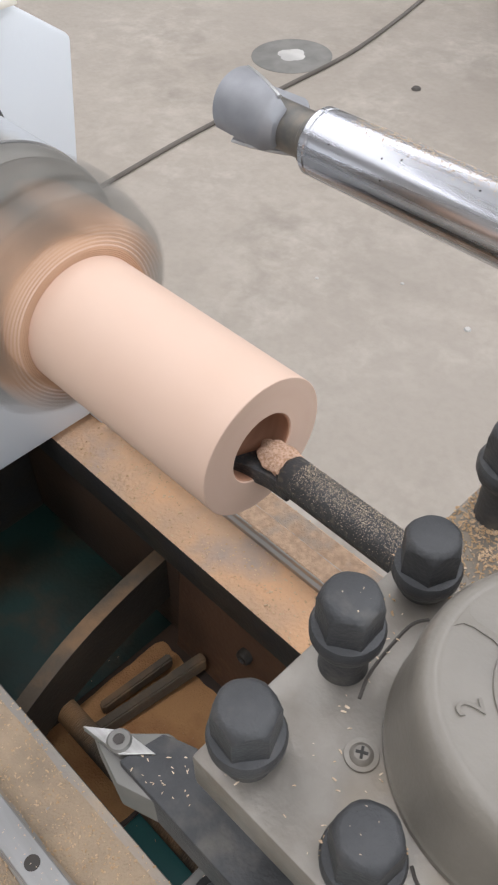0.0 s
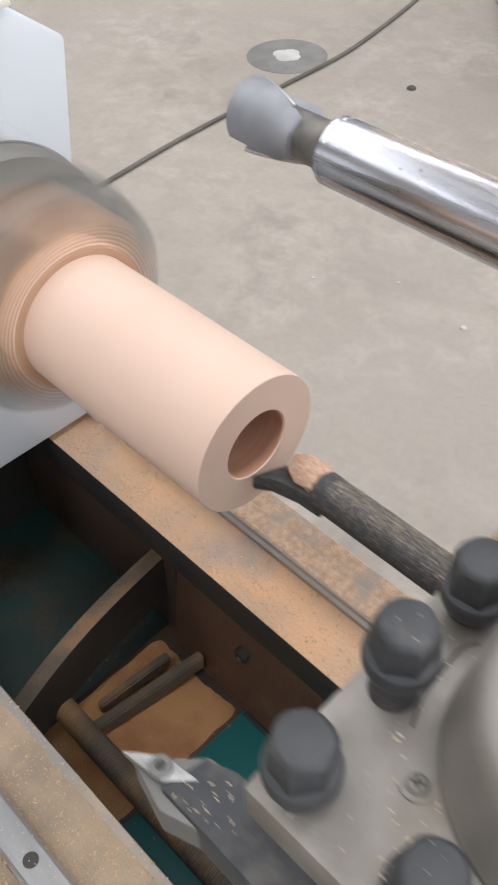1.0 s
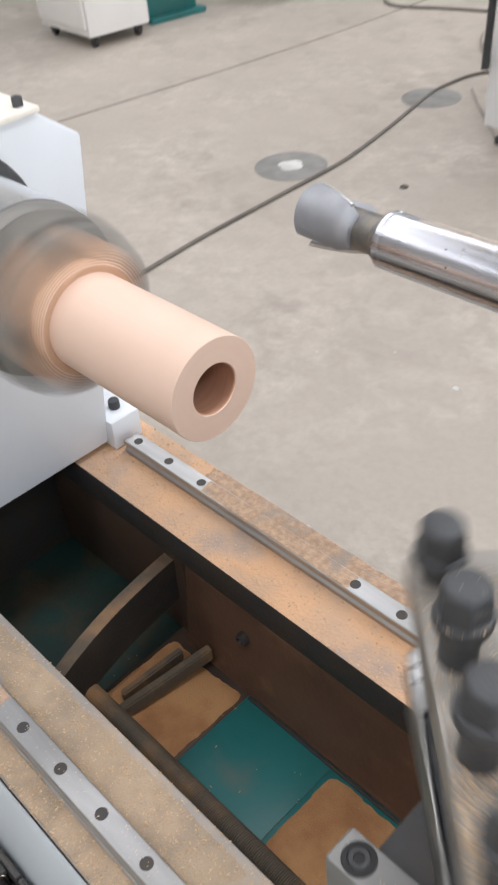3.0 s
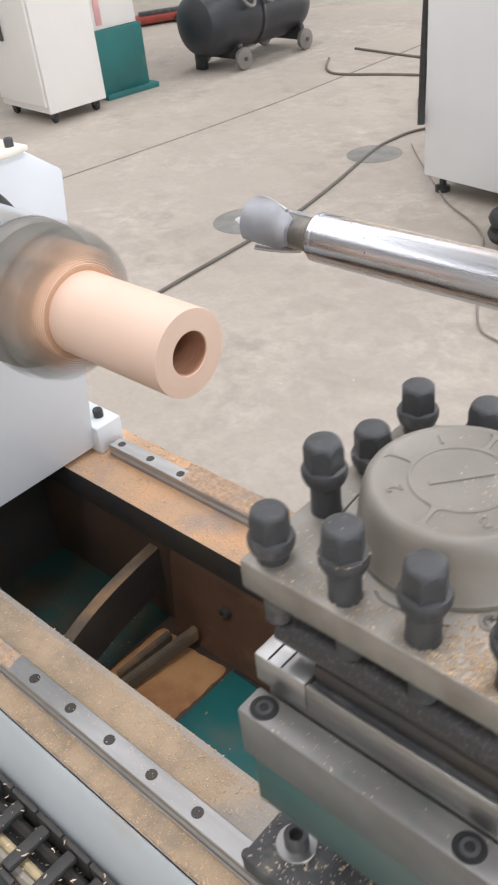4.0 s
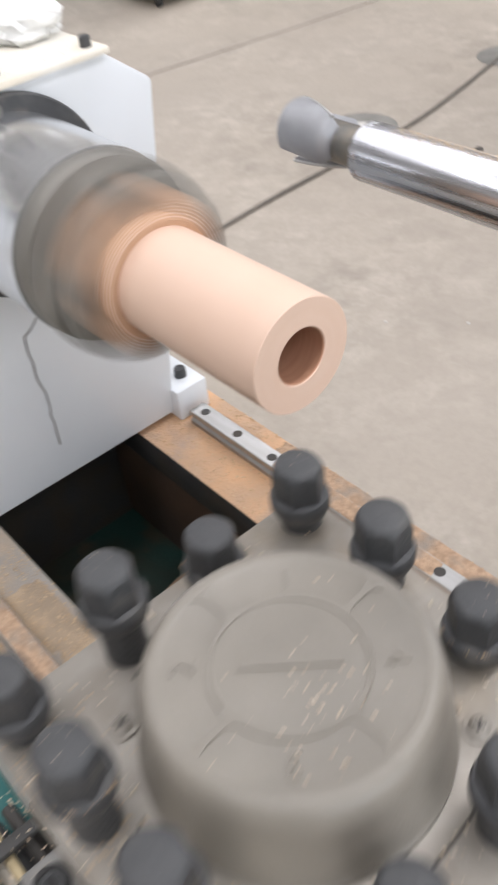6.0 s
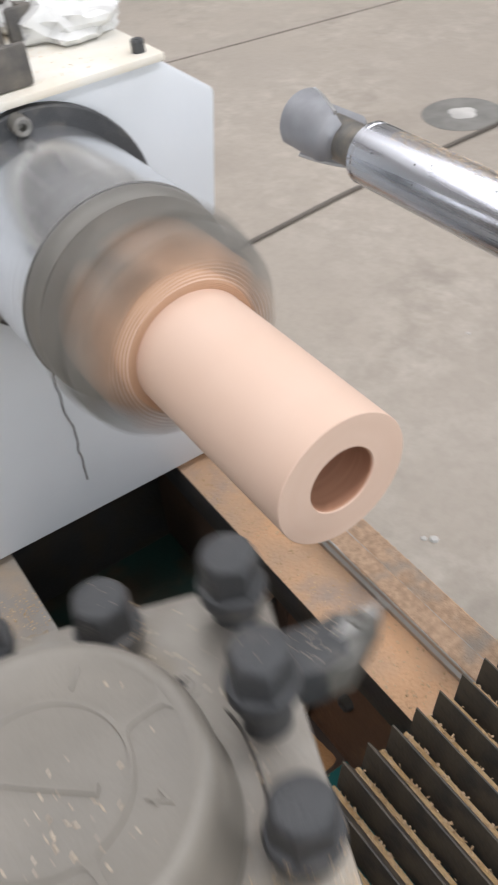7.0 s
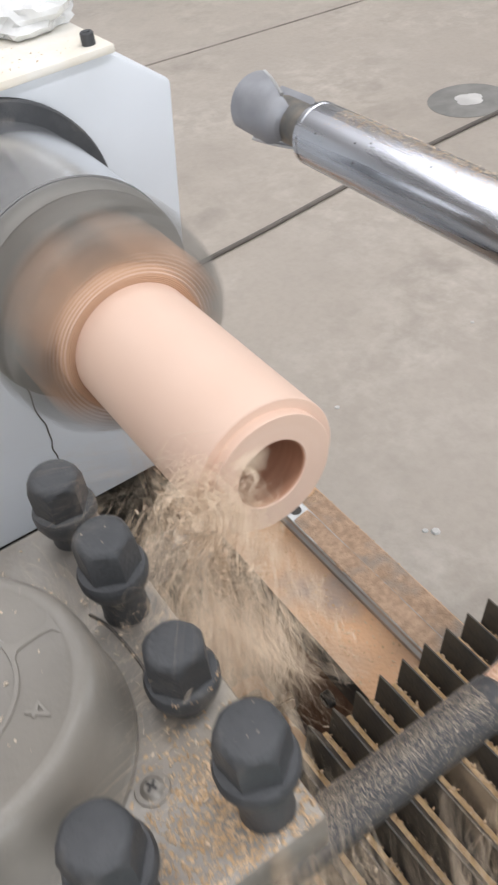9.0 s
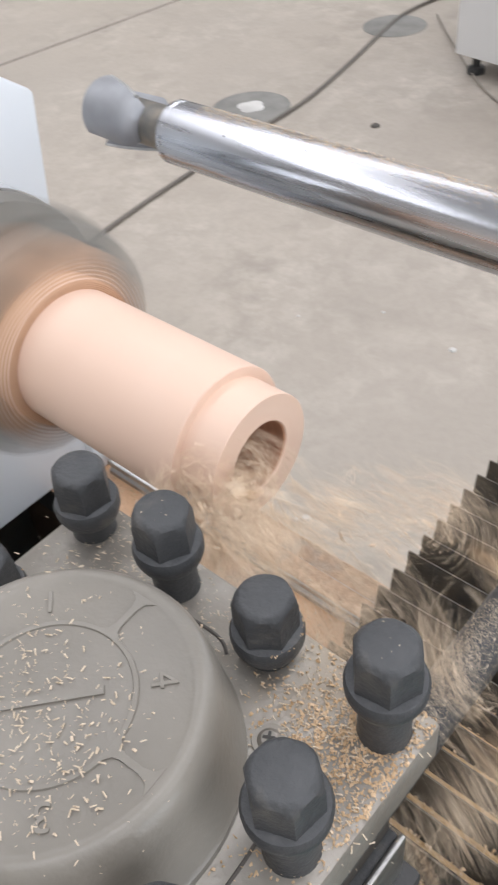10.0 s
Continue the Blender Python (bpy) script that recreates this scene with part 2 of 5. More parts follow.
def add_turned(bm, profile, n=48, axis="z", m=None, a0=0.0):
    """A body of revolution from (radius, height) points, closed where the radius is zero."""
    rings = []
    made = []
    for r, h in profile:
        if r < 1e-7:
            v = bm.verts.new((0, 0, h))
            rings.append([v])
            made.append(v)
        else:
            ring = [bm.verts.new((r * math.cos(a0 + 2 * math.pi * k / n), r * math.sin(a0 + 2 * math.pi * k / n), h)) for k in range(n)]
            rings.append(ring)
            made += ring
    for a, b in zip(rings, rings[1:]):
        for k in range(n):
            k2 = (k + 1) % n
            if len(a) == 1 and len(b) == 1:
                continue
            if len(a) == 1:
                bm.faces.new((a[0], b[k2], b[k]))
            elif len(b) == 1:
                bm.faces.new((a[k], a[k2], b[0]))
            else:
                bm.faces.new((a[k], a[k2], b[k2], b[k]))
    t = Matrix()
    if axis == "x":
        t = Matrix.Rotation(radians(90), 4, "Y")
    elif axis == "y":
        t = Matrix.Rotation(radians(-90), 4, "X")
    if m is not None:
        t = m @ t
    bmesh.ops.transform(bm, matrix=t, verts=made)
    bmesh.ops.recalc_face_normals(bm, faces=list({f for v in made for f in v.link_faces}))
    return bm


def turned(profile, n=48, axis="z", m=None, a0=0.0):
    return add_turned(bmesh.new(), profile, n, axis, m, a0)


def add_prism(bm, outline, axis, lo, hi):
    """A straight body with the given outline (2D points) between lo and hi along an axis."""
    def put(u, v, w):
        return {"x": (w, u, v), "y": (u, w, v), "z": (u, v, w)}[axis]
    a = [bm.verts.new(put(u, v, lo)) for u, v in outline]
    b = [bm.verts.new(put(u, v, hi)) for u, v in outline]
    n = len(outline)
    fs = [bm.faces.new(a), bm.faces.new(b)]
    for k in range(n):
        fs.append(bm.faces.new((a[k], a[(k + 1) % n], b[(k + 1) % n], b[k])))
    bmesh.ops.recalc_face_normals(bm, faces=fs)
    return bm


def prism(outline, axis, lo, hi, bevel=0.0):
    bm = add_prism(bmesh.new(), outline, axis, lo, hi)
    if bevel:
        bmesh.ops.bevel(bm, geom=bm.edges[:], offset=bevel, segments=2, affect="EDGES", profile=0.5)
    return bm


def tube(points, radius, n=8):
    """A round cable along a smooth line through points."""
    pts = [Vector(p) for p in points]
    fine = []
    for k in range(len(pts) - 1):
        p0, p1, p2, p3 = pts[max(k - 1, 0)], pts[k], pts[k + 1], pts[min(k + 2, len(pts) - 1)]
        for s in range(6):
            u = s / 6
            fine.append(0.5 * ((2 * p1) + (p2 - p0) * u + (2 * p0 - 5 * p1 + 4 * p2 - p3) * u * u + (3 * p1 - p0 - 3 * p2 + p3) * u ** 3))
    fine.append(pts[-1])
    bm = bmesh.new()
    rings = []
    for k, p in enumerate(fine):
        d = (fine[min(k + 1, len(fine) - 1)] - fine[max(k - 1, 0)]).normalized()
        side = d.cross(Vector((0, 0, 1)))
        side = side.normalized() if side.length > 1e-4 else Vector((1, 0, 0))
        up = side.cross(d)
        rings.append([bm.verts.new(p + radius * (side * math.cos(2 * math.pi * j / n) + up * math.sin(2 * math.pi * j / n))) for j in range(n)])
    for a, b in zip(rings, rings[1:]):
        for j in range(n):
            bm.faces.new((a[j], a[(j + 1) % n], b[(j + 1) % n], b[j]))
    bm.faces.new(rings[0])
    bm.faces.new(rings[-1])
    bmesh.ops.recalc_face_normals(bm, faces=bm.faces[:])
    return bm


def scatter(name, label, count, place, size, material, flat=0.5, seed=1, parent=None, wide=1.0):
    """Loose chips lying on a surface: small bent slivers, place(rng) gives where each one lies."""
    rng = random.Random(seed)
    verts, faces = [], []
    for _ in range(count):
        p = place(rng)
        if p is None:
            continue
        s = size * rng.uniform(0.4, 1.5)
        w = s * min(0.9, rng.uniform(0.12, 0.34) * wide)
        m = Matrix.Translation(p) @ Euler((rng.gauss(0, flat), rng.gauss(0, flat), rng.uniform(0, 6.3))).to_matrix().to_4x4()
        h = s * rng.uniform(0.12, 0.3)
        b = len(verts)
        for q in ((-s / 2, -w / 2, 0), (s / 2, -w / 3, 0), (s / 2, w / 3, 0), (-s / 2, w / 2, 0), (0, -w / 2, h), (0, w / 2, h)):
            verts.append(m @ Vector(q))
        faces += [(b, b + 1, b + 2, b + 3), (b, b + 4, b + 1), (b + 1, b + 4, b + 5, b + 2), (b + 2, b + 5, b + 3), (b + 3, b + 5, b + 4, b)]
    me = bpy.data.meshes.new(name)
    me.from_pydata(verts, [], faces)
    me.materials.append(material)
    ob = new(name, me)
    if parent:
        ob.parent = parent
        ob["kind"] = "stuff"
        return ob
    return tagged(ob, label, "sawdust", kind="stuff")


AX_Y, AX_Z = -0.148, 0.332            # the spindle's line, along x
BED_Z = -0.02                         # machined bed top; the guide rails' tops are at zero

# ---- hall ----
x0, x1, y0, y1, hz = HALL


def structure(name, bm, material, label, category):
    return tagged(part(name, bm, material, smooth=False), label, category, kind="structure")


def floor_mesh():
    bm = bmesh.new()
    bmesh.ops.create_grid(bm, x_segments=60, y_segments=60, size=0.5)
    bmesh.ops.scale(bm, vec=(x1 - x0 + 1, y1 - y0 + 1, 1), verts=bm.verts)
    bmesh.ops.translate(bm, vec=((x0 + x1) / 2, (y0 + y1) / 2, FLOOR_Z), verts=bm.verts)
    r = bmesh.ops.extrude_face_region(bm, geom=bm.faces[:])
    bmesh.ops.translate(bm, vec=(0, 0, -0.15), verts=[v for v in r["geom"] if isinstance(v, bmesh.types.BMVert)])
    bmesh.ops.recalc_face_normals(bm, faces=bm.faces[:])
    return bm


floor = structure("floor", floor_mesh(), CONCRETE, "grey-beige worn concrete workshop floor with stains", "floor")
structure("wall_west", box((x0 - 0.2, y0, FLOOR_Z), (x0, -0.6, hz), 0), HALLWALL, "plain plastered hall wall", "wall")
structure("wall_west_upper", box((x0 - 0.2, -0.6, 3.2), (x0, 4.6, hz), 0), HALLWALL, "plain plastered hall wall over a gate", "wall")
structure("wall_west_far", box((x0 - 0.2, 4.6, FLOOR_Z), (x0, y1, hz), 0), HALLWALL, "plain plastered hall wall", "wall")
structure("wall_east_far", box((x1, 2.6, FLOOR_Z), (x1 + 0.2, y1, hz), 0), HALLWALL, "plain plastered hall wall", "wall")
structure("wall_east_near", box((x1, y0, FLOOR_Z), (x1 + 0.2, -4.6, hz), 0), HALLWALL, "plain plastered hall wall", "wall")
structure("wall_east_upper", box((x1, -4.6, 3.2), (x1 + 0.2, 2.6, hz), 0), HALLWALL, "plain plastered hall wall over a gate", "wall")
structure("wall_south", box((x0, y0 - 0.2, FLOOR_Z), (x1, y0, hz), 0), HALLWALL, "plain plastered hall wall", "wall")
structure("wall_north_left", box((x0, y1, FLOOR_Z), (-3.6, y1 + 0.2, hz), 0), HALLWALL, "plain plastered hall wall", "wall")
structure("wall_north_right", box((2.6, y1, FLOOR_Z), (x1, y1 + 0.2, hz), 0), HALLWALL, "plain plastered hall wall", "wall")
structure("wall_north_upper", box((-3.6, y1, 3.2), (2.6, y1 + 0.2, hz), 0), HALLWALL, "plain plastered hall wall over a gate", "wall")


def ceiling_mesh():
    bm = bmesh.new()
    edge = x0
    for cx, w in SKYLIGHTS:
        add_box(bm, (edge, y0, hz), (cx - 0.5, y1, hz + 0.1), 0)
        add_box(bm, (cx - 0.5, y0, hz), (cx + 0.5, -5.6, hz + 0.1), 0)
        add_box(bm, (cx - 0.5, 8.6, hz), (cx + 0.5, y1, hz + 0.1), 0)
        edge = cx + 0.5
    add_box(bm, (edge, y0, hz), (x1, y1, hz + 0.1), 0)
    return bm


structure("ceiling", ceiling_mesh(), ROOFMAT, "grey sheet roof with long roof-light bays", "ceiling")

# joints and marks in the floor
structure("floor_joint", tube([(-2.9, -1.0, FLOOR_Z), (-2.55, 1.68, FLOOR_Z), (-2.42, 3.0, FLOOR_Z), (-2.40, 3.9, FLOOR_Z), (-2.38, 6.0, FLOOR_Z)], 0.0045, 6), JOINT, "dark narrow expansion joint in the concrete", "floor joint")


def drain(x, y, r, white):
    d = thing("floor_drain", "round grey drain cover in the floor" + (" with pale mortar" if white else ""), "drain cover", m=pose(x, y, FLOOR_Z))
    part("cover", turned([(0, 0.004), (r * 0.93, 0.004), (r, 0.001), (r, -0.01)], 40), DRAINMAT, d)
    if white:
        bm = bmesh.new()
        for k in range(4):
            a = k * 1.7
            add_turned(bm, [(0, 0.009), (0.022, 0.007), (0.031, 0.004)], 9, m=pose(0.02 * math.cos(a), 0.02 * math.sin(a), 0))
        part("mortar_patch", bm, PALE, d, "pale mortar blob")
    return d


drain(-1.407, 1.762, 0.135, True)
drain(-1.416, 2.64, 0.125, False)


SPOTS = [(-0.111, 0.421, 0.009), (-0.156, 1.0, 0.009), (-0.362, 1.032, 0.005), (-0.518, 0.908, 0.005), (-0.491, 0.496, 0.006), (-0.124, 0.408, 0.006), (-1.294, 1.966, 0.006)]


def mark_stone(x, y, r, tone, word):
    return tagged(part("pebble", turned([(0, r * 0.4), (r * 0.7, r * 0.5), (r, 0.001), (r * 0.8, 0)], 7, m=pose(x, y, FLOOR_Z)), tone), word + " lump of dirt on the concrete floor", "debris")


mark_stone(-0.957, 1.851, 0.016, CRACK, "small dark")
for sx, sy, sr in SPOTS:
    mark_stone(sx, sy, sr, PALE, "small pale")

# cables on the floor
fz = FLOOR_Z + 0.007
tagged(part("floor_cable", tube([(-1.155, 0.20, fz), (-1.195, 0.75, fz), (-1.235, 1.13, fz), (-1.255, 1.55, fz), (-1.272, 1.90, fz), (-1.34, 2.25, fz), (-1.41, 2.54, fz), (-1.45, 2.80, fz), (-1.38, 3.05, fz), (-1.05, 3.12, fz)], 0.0065), CABLE), "thin dark power cable lying on the concrete", "cable")
tagged(part("floor_cable", tube([(-2.75, 4.33, fz), (-2.2, 4.25, fz), (-1.6, 4.2, fz), (-0.9, 4.5, fz)], 0.008), CABLE), "thin dark power cable lying on the concrete", "cable")
tagged(part("floor_cable", tube([(-2.75, 4.05, fz), (-2.5, 3.75, fz), (-2.1, 3.85, fz), (-1.4, 4.0, fz), (-0.8, 4.1, fz)], 0.008), CABLE), "thin dark power cable lying on the concrete", "cable")
tagged(part("air_hose", tube([(-2.4, 5.3, fz), (-2.2, 4.6, fz), (-1.8, 3.95, fz), (-1.75, 3.55, fz), (-1.5, 3.2, fz), (-1.2, 3.05, fz)], 0.009), CABLE_PALE), "pale grey air hose trailing over the floor", "hose")
tagged(part("air_hose", tube([(-1.33, 2.81, fz), (-1.16, 2.62, fz), (-0.83, 2.28, fz), (-0.65, 2.15, fz), (-0.55, 2.06, fz), (-0.48, 1.94, fz), (-0.29, 1.57, fz), (-0.21, 1.45, fz), (-0.15, 1.42, fz), (-0.02, 1.38, fz)], 0.0035), CABLE_PALE), "pale grey air hose looping over the floor", "hose")


# ---- background machines ----
def caster(x, y, parent):
    c = part("caster", turned([(0, -0.014), (0.022, -0.014), (0.027, -0.008), (0.027, 0.008), (0.022, 0.014), (0, 0.014)], 20, "y", pose(x, y, 0.027)), RUBBER, parent)
    part("bracket", box((x - 0.018, y - 0.02, 0.03), (x + 0.018, y + 0.02, 0.062), 0.003), BLACKOX, c)
    return c


def control_cabinet():
    c = thing("control_cabinet", "white steel control cabinet on black casters with a door handle", "cabinet", m=pose(-3.325, 2.28, FLOOR_Z, 0, 0, -5))
    part("body", box((-0.52, 0.0, 0.06), (0.0, 0.38, 1.45), 0.006), CABINET, c)
    d = part("door", box((-0.505, -0.016, 0.10), (-0.015, -0.002, 1.40), 0.004), CABINET, c)
    part("handle", box((-0.33, -0.03, 0.42), (-0.30, -0.016, 0.55), 0.004), BLACKOX, d, "black flush handle")
    part("display", box((-0.30, -0.021, 0.76), (-0.18, -0.016, 0.80), 0.002), BLACKOX, d)
    for x in (-0.47, -0.05):
        for y in (0.05, 0.33):
            caster(x, y, c)
    return c


control_cabinet()
mb = thing("machine_base", "teal-painted sheet steel machine base beside a white cabinet", "machine", m=pose(-3.49, 2.79, FLOOR_Z, 0, 0, -7))
part("body", box((-0.75, 0.0, 0.03), (0.03, 0.33, 0.375), 0.006), TEAL, mb)
part("foot_plate", box((-0.75, -0.005, 0.0), (0.07, 0.37, 0.03), 0.003), TEAL, mb)
part("upper_cover", box((-0.73, 0.01, 0.3755), (0.012, 0.31, 1.25), 0.006), CABINET, mb, "white upper sheet cover")
part("warning_strip", box((0.0125, 0.03, 0.40), (0.0185, 0.07, 0.95), 0.001), mat("pink_tape", (0.75, 0.42, 0.42), 0.5), mb, "faded pink strip")
mb2 = thing("machine_base", "teal-painted machine base standing far back on the floor", "machine", m=pose(-4.80, 2.92, FLOOR_Z, 0, 0, 31))
part("body", box((-0.8, 0.0, 0.03), (0.0, 0.62, 0.75), 0.006), TEAL, mb2)
part("foot_plate", box((-0.83, -0.03, 0.0), (0.03, 0.65, 0.03), 0.003), TEAL, mb2)
tagged(part("floor_cable", tube([(-4.75, 2.2, fz), (-4.6, 1.9, fz), (-4.3, 1.7, fz), (-4.1, 1.3, fz)], 0.008), CABLE), "thin dark power cable lying on the concrete", "cable")


def compressor():
    c = thing("air_compressor", "black horizontal air compressor tank on rubber wheels", "compressor", m=pose(-3.317, 3.525, FLOOR_Z, 0, 0, 87))
    tank = part("tank", turned([(0, -0.11), (0.10, -0.10), (0.165, -0.07), (0.195, -0.02), (0.20, 0.03), (0.20, 0.70), (0.195, 0.76), (0.165, 0.815), (0.10, 0.85), (0, 0.86)], 40, "x", pose(0, 0, 0.285)), TANK, c)
    part("weld_band", turned([(0.206, -0.012), (0.209, 0), (0.206, 0.012)], 40, "x", pose(0.35, 0, 0.285)), TANK, tank)
    part("motor", turned([(0, -0.12), (0.10, -0.12), (0.11, -0.10), (0.11, 0.10), (0.10, 0.12), (0, 0.12)], 24, "x", pose(0.15, 0, 0.60)), TANK, c)
    part("pump", box((0.40, -0.11, 0.475), (0.62, 0.11, 0.78), 0.02), BLACKOX, c)
    for k in range(3):
        part("pipe", tube([(0.16 + 0.17 * k, -0.16, 0.46), (0.19 + 0.17 * k, -0.215, 0.37), (0.25 + 0.17 * k, -0.215, 0.36), (0.28 + 0.17 * k, -0.18, 0.44), (0.28 + 0.17 * k, -0.06, 0.50)], 0.010), GREYWHEEL, c)
    for x in (0.14, 0.72):
        for y in (-0.19, 0.19):
            w = part("wheel", turned([(0, -0.02), (0.035, -0.02), (0.062, -0.014), (0.066, 0), (0.062, 0.014), (0.035, 0.02), (0, 0.02)], 24, "y", pose(x, y, 0.066)), GREYWHEEL, c)
            part("axle", turned([(0, -0.03), (0.012, -0.03), (0.012, 0.03), (0, 0.03)], 12, "y", pose(x, y, 0.066)), BLACKOX, w)
        part("leg", box((x - 0.02, -0.17, 0.06), (x + 0.02, 0.17, 0.15), 0.004), TANK, c)
    part("stand", box((0.02, 0.06, 0.0), (0.06, 0.14, 0.13), 0.004), TANK, c)
    return c


compressor()
tool = thing("floor_jack", "low red and black jack lying on the floor", "jack", m=pose(-5.0, 4.6, FLOOR_Z, 0, 0, 60))
part("frame", box((-0.25, -0.09, 0.02), (0.25, 0.09, 0.07), 0.01), mat("red_paint", (0.30, 0.045, 0.03), 0.5), tool)
part("arm", box((-0.1, -0.03, 0.06), (0.3, 0.03, 0.10), 0.01), BLACKOX, tool)
for sx in (-0.2, 0.2):
    part("wheel", turned([(0, -0.11), (0.03, -0.11), (0.03, 0.11), (0, 0.11)], 16, "y", pose(sx, 0, 0.03)), RUBBER, tool)


def big_cabinet():
    c = thing("large_cabinet", "large pale grey steel cabinet with a black cable", "cabinet", m=pose(-0.965, 2.33, FLOOR_Z, 0, 0, -9))
    part("body", box((0.0, 0.0, 0.07), (0.95, 0.7, 1.7), 0.008), mat("pale_grey_paint", (0.80, 0.805, 0.81), 0.45, 0, (0.76, 0.765, 0.77), 2), c)
    for x, y in ((0.05, 0.06), (0.88, 0.06), (0.05, 0.62), (0.88, 0.62)):
        part("foot", turned([(0, 0), (0.03, 0), (0.03, 0.02), (0.014, 0.025), (0.014, 0.07), (0, 0.07)], 16, m=pose(x, y, 0)), BLACKOX, c)
    part("conduit", tube([(-0.012, 0.05, 1.35), (-0.016, 0.02, 0.95), (-0.014, 0.02, 0.9), (-0.018, 0.01, 0.55), (-0.016, 0.0, 0.35), (0.0, -0.02, 0.27)], 0.014), RUBBER, c, "black rubber conduit")
    return c


big_cabinet()
base2 = thing("machine_base", "teal-painted machine base behind a coiled black hose", "machine", m=pose(-0.20, 1.98, FLOOR_Z))
part("body", box((0.0, 0.0, 0.02), (0.6, 0.25, 0.30), 0.008), TEAL, base2)
part("foot_plate", box((-0.02, -0.02, 0.0), (0.62, 0.27, 0.02), 0.003), TEAL, base2)
coil = thing("hose_coil", "coiled black rubber hose lying beside a machine", "hose", m=pose(-0.37, 2.02, FLOOR_Z))
part("hose", tube([(0.10 * math.cos(a * 0.7), 0.10 * math.sin(a * 0.7), 0.03 + 0.006 * a) for a in range(20)], 0.024), RUBBER, coil)

WEBSHADE = mat("shaded_web_iron", (0.028, 0.025, 0.022), 0.5, 0.0, (0.045, 0.038, 0.030), 20, 0.3, 200)
APRONPAINT = mat("grey_blue_paint", (0.47, 0.51, 0.53), 0.45, 0, (0.42, 0.45, 0.46), 5, 0.1, 150, (0.4, 0.65), (0.40, 0.36, 0.30), 9, (0.60, 0.80))
SHADETEAL = mat("dirty_shaded_teal_paint", (0.016, 0.048, 0.040), 0.5, 0, (0.032, 0.032, 0.022), 9, 0.4, 150, (0.4, 0.65), (0.07, 0.05, 0.03), 16, (0.5, 0.7))
RUSTWALL = mat("rusty_brown_iron", (0.150, 0.078, 0.046), 0.6, 0, (0.095, 0.053, 0.034), 9, 0.4, 150, (0.4, 0.65), (0.20, 0.11, 0.06), 22, (0.58, 0.75))
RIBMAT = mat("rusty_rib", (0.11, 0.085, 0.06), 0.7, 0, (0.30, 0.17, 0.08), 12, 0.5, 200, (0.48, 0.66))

HOLESHADE = mat("hole_shade", (0.012, 0.012, 0.012), 0.5)
GREYGREEN = mat("teal_reflection_steel", (0.10, 0.14, 0.13), 0.4, 0.2, (0.05, 0.13, 0.12), 9)


# ---- lathe bed ----
bed = thing("lathe_bed", "cast iron lathe bed dusted with orange sawdust", "lathe bed")
X_A, X_B = -0.75, 1.55
bm = box((X_A, -0.069, -0.066), (X_B, 0.046, BED_Z), 0.003)
add_box(bm, (X_A, -0.030, -0.30), (X_B, 0.046, -0.0665), 0.002)
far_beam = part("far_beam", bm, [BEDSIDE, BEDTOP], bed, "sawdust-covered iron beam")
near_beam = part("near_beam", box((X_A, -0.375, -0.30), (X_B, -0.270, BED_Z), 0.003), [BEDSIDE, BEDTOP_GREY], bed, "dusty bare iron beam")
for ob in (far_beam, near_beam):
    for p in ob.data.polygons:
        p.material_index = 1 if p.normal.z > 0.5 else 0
# dirty teal, its colour lowered further for the shade under the headstock
part("tray_near_head", box((X_A, -0.272, -0.262), (0.0998, -0.031, -0.2455), 0.001), SHADETEAL, bed, "dirty green chip tray with shade painted in")
part("tray", box((0.10, -0.272, -0.262), (0.243, -0.031, -0.245), 0.001), TROUGH, bed, "oily brown chip tray")
part("tray_paint", box((0.2432, -0.272, -0.262), (0.384, -0.031, -0.2455), 0.001), TEAL, bed, "teal-painted chip tray")
part("tray_end", box((0.3842, -0.272, -0.262), (X_B, -0.031, -0.245), 0.001), TEAL, bed)
part("inner_wall", prism([(-0.031, -0.244), (-0.066, -0.244), (-0.063, -0.238), (-0.048, -0.108), (-0.043, -0.100), (-0.031, -0.100)], "x", 0.125, X_B, 0.001), RUSTWALL, bed, "brown stained inner wall")
part("inner_wall_end", box((X_A, -0.052, -0.244), (0.1248, -0.031, -0.0675), 0.001), TROUGH, bed, "dark oily inner wall")
part("tray_seam", box((0.246, -0.0715, -0.2455), (X_B, -0.0665, -0.2425), 0.001), BEDSIDE, bed, "dark gap along the tray")


def web(xa, ya, za, xb, yb, zb, t, h):
    """A flat casting web from one side of the trough to the other."""
    bm = bmesh.new()
    d = Vector((xb - xa, yb - ya, 0)).normalized()
    s = Vector((-d.y, d.x, 0)) * t / 2
    lo, hi = Vector((xa, ya, za)), Vector((xb, yb, zb))
    dn = Vector((0, 0, -h))
    vs = [bm.verts.new(p) for p in (lo + s, lo - s, hi - s, hi + s, lo + s + dn, lo - s + dn, hi - s + dn, hi + s + dn)]
    for f in ((0, 1, 2, 3), (7, 6, 5, 4), (0, 4, 5, 1), (1, 5, 6, 2), (2, 6, 7, 3), (3, 7, 4, 0)):
        bm.faces.new([vs[k] for k in f])
    bmesh.ops.recalc_face_normals(bm, faces=bm.faces[:])
    bmesh.ops.bevel(bm, geom=bm.edges[:], offset=0.002, segments=2, affect="EDGES")
    return bm




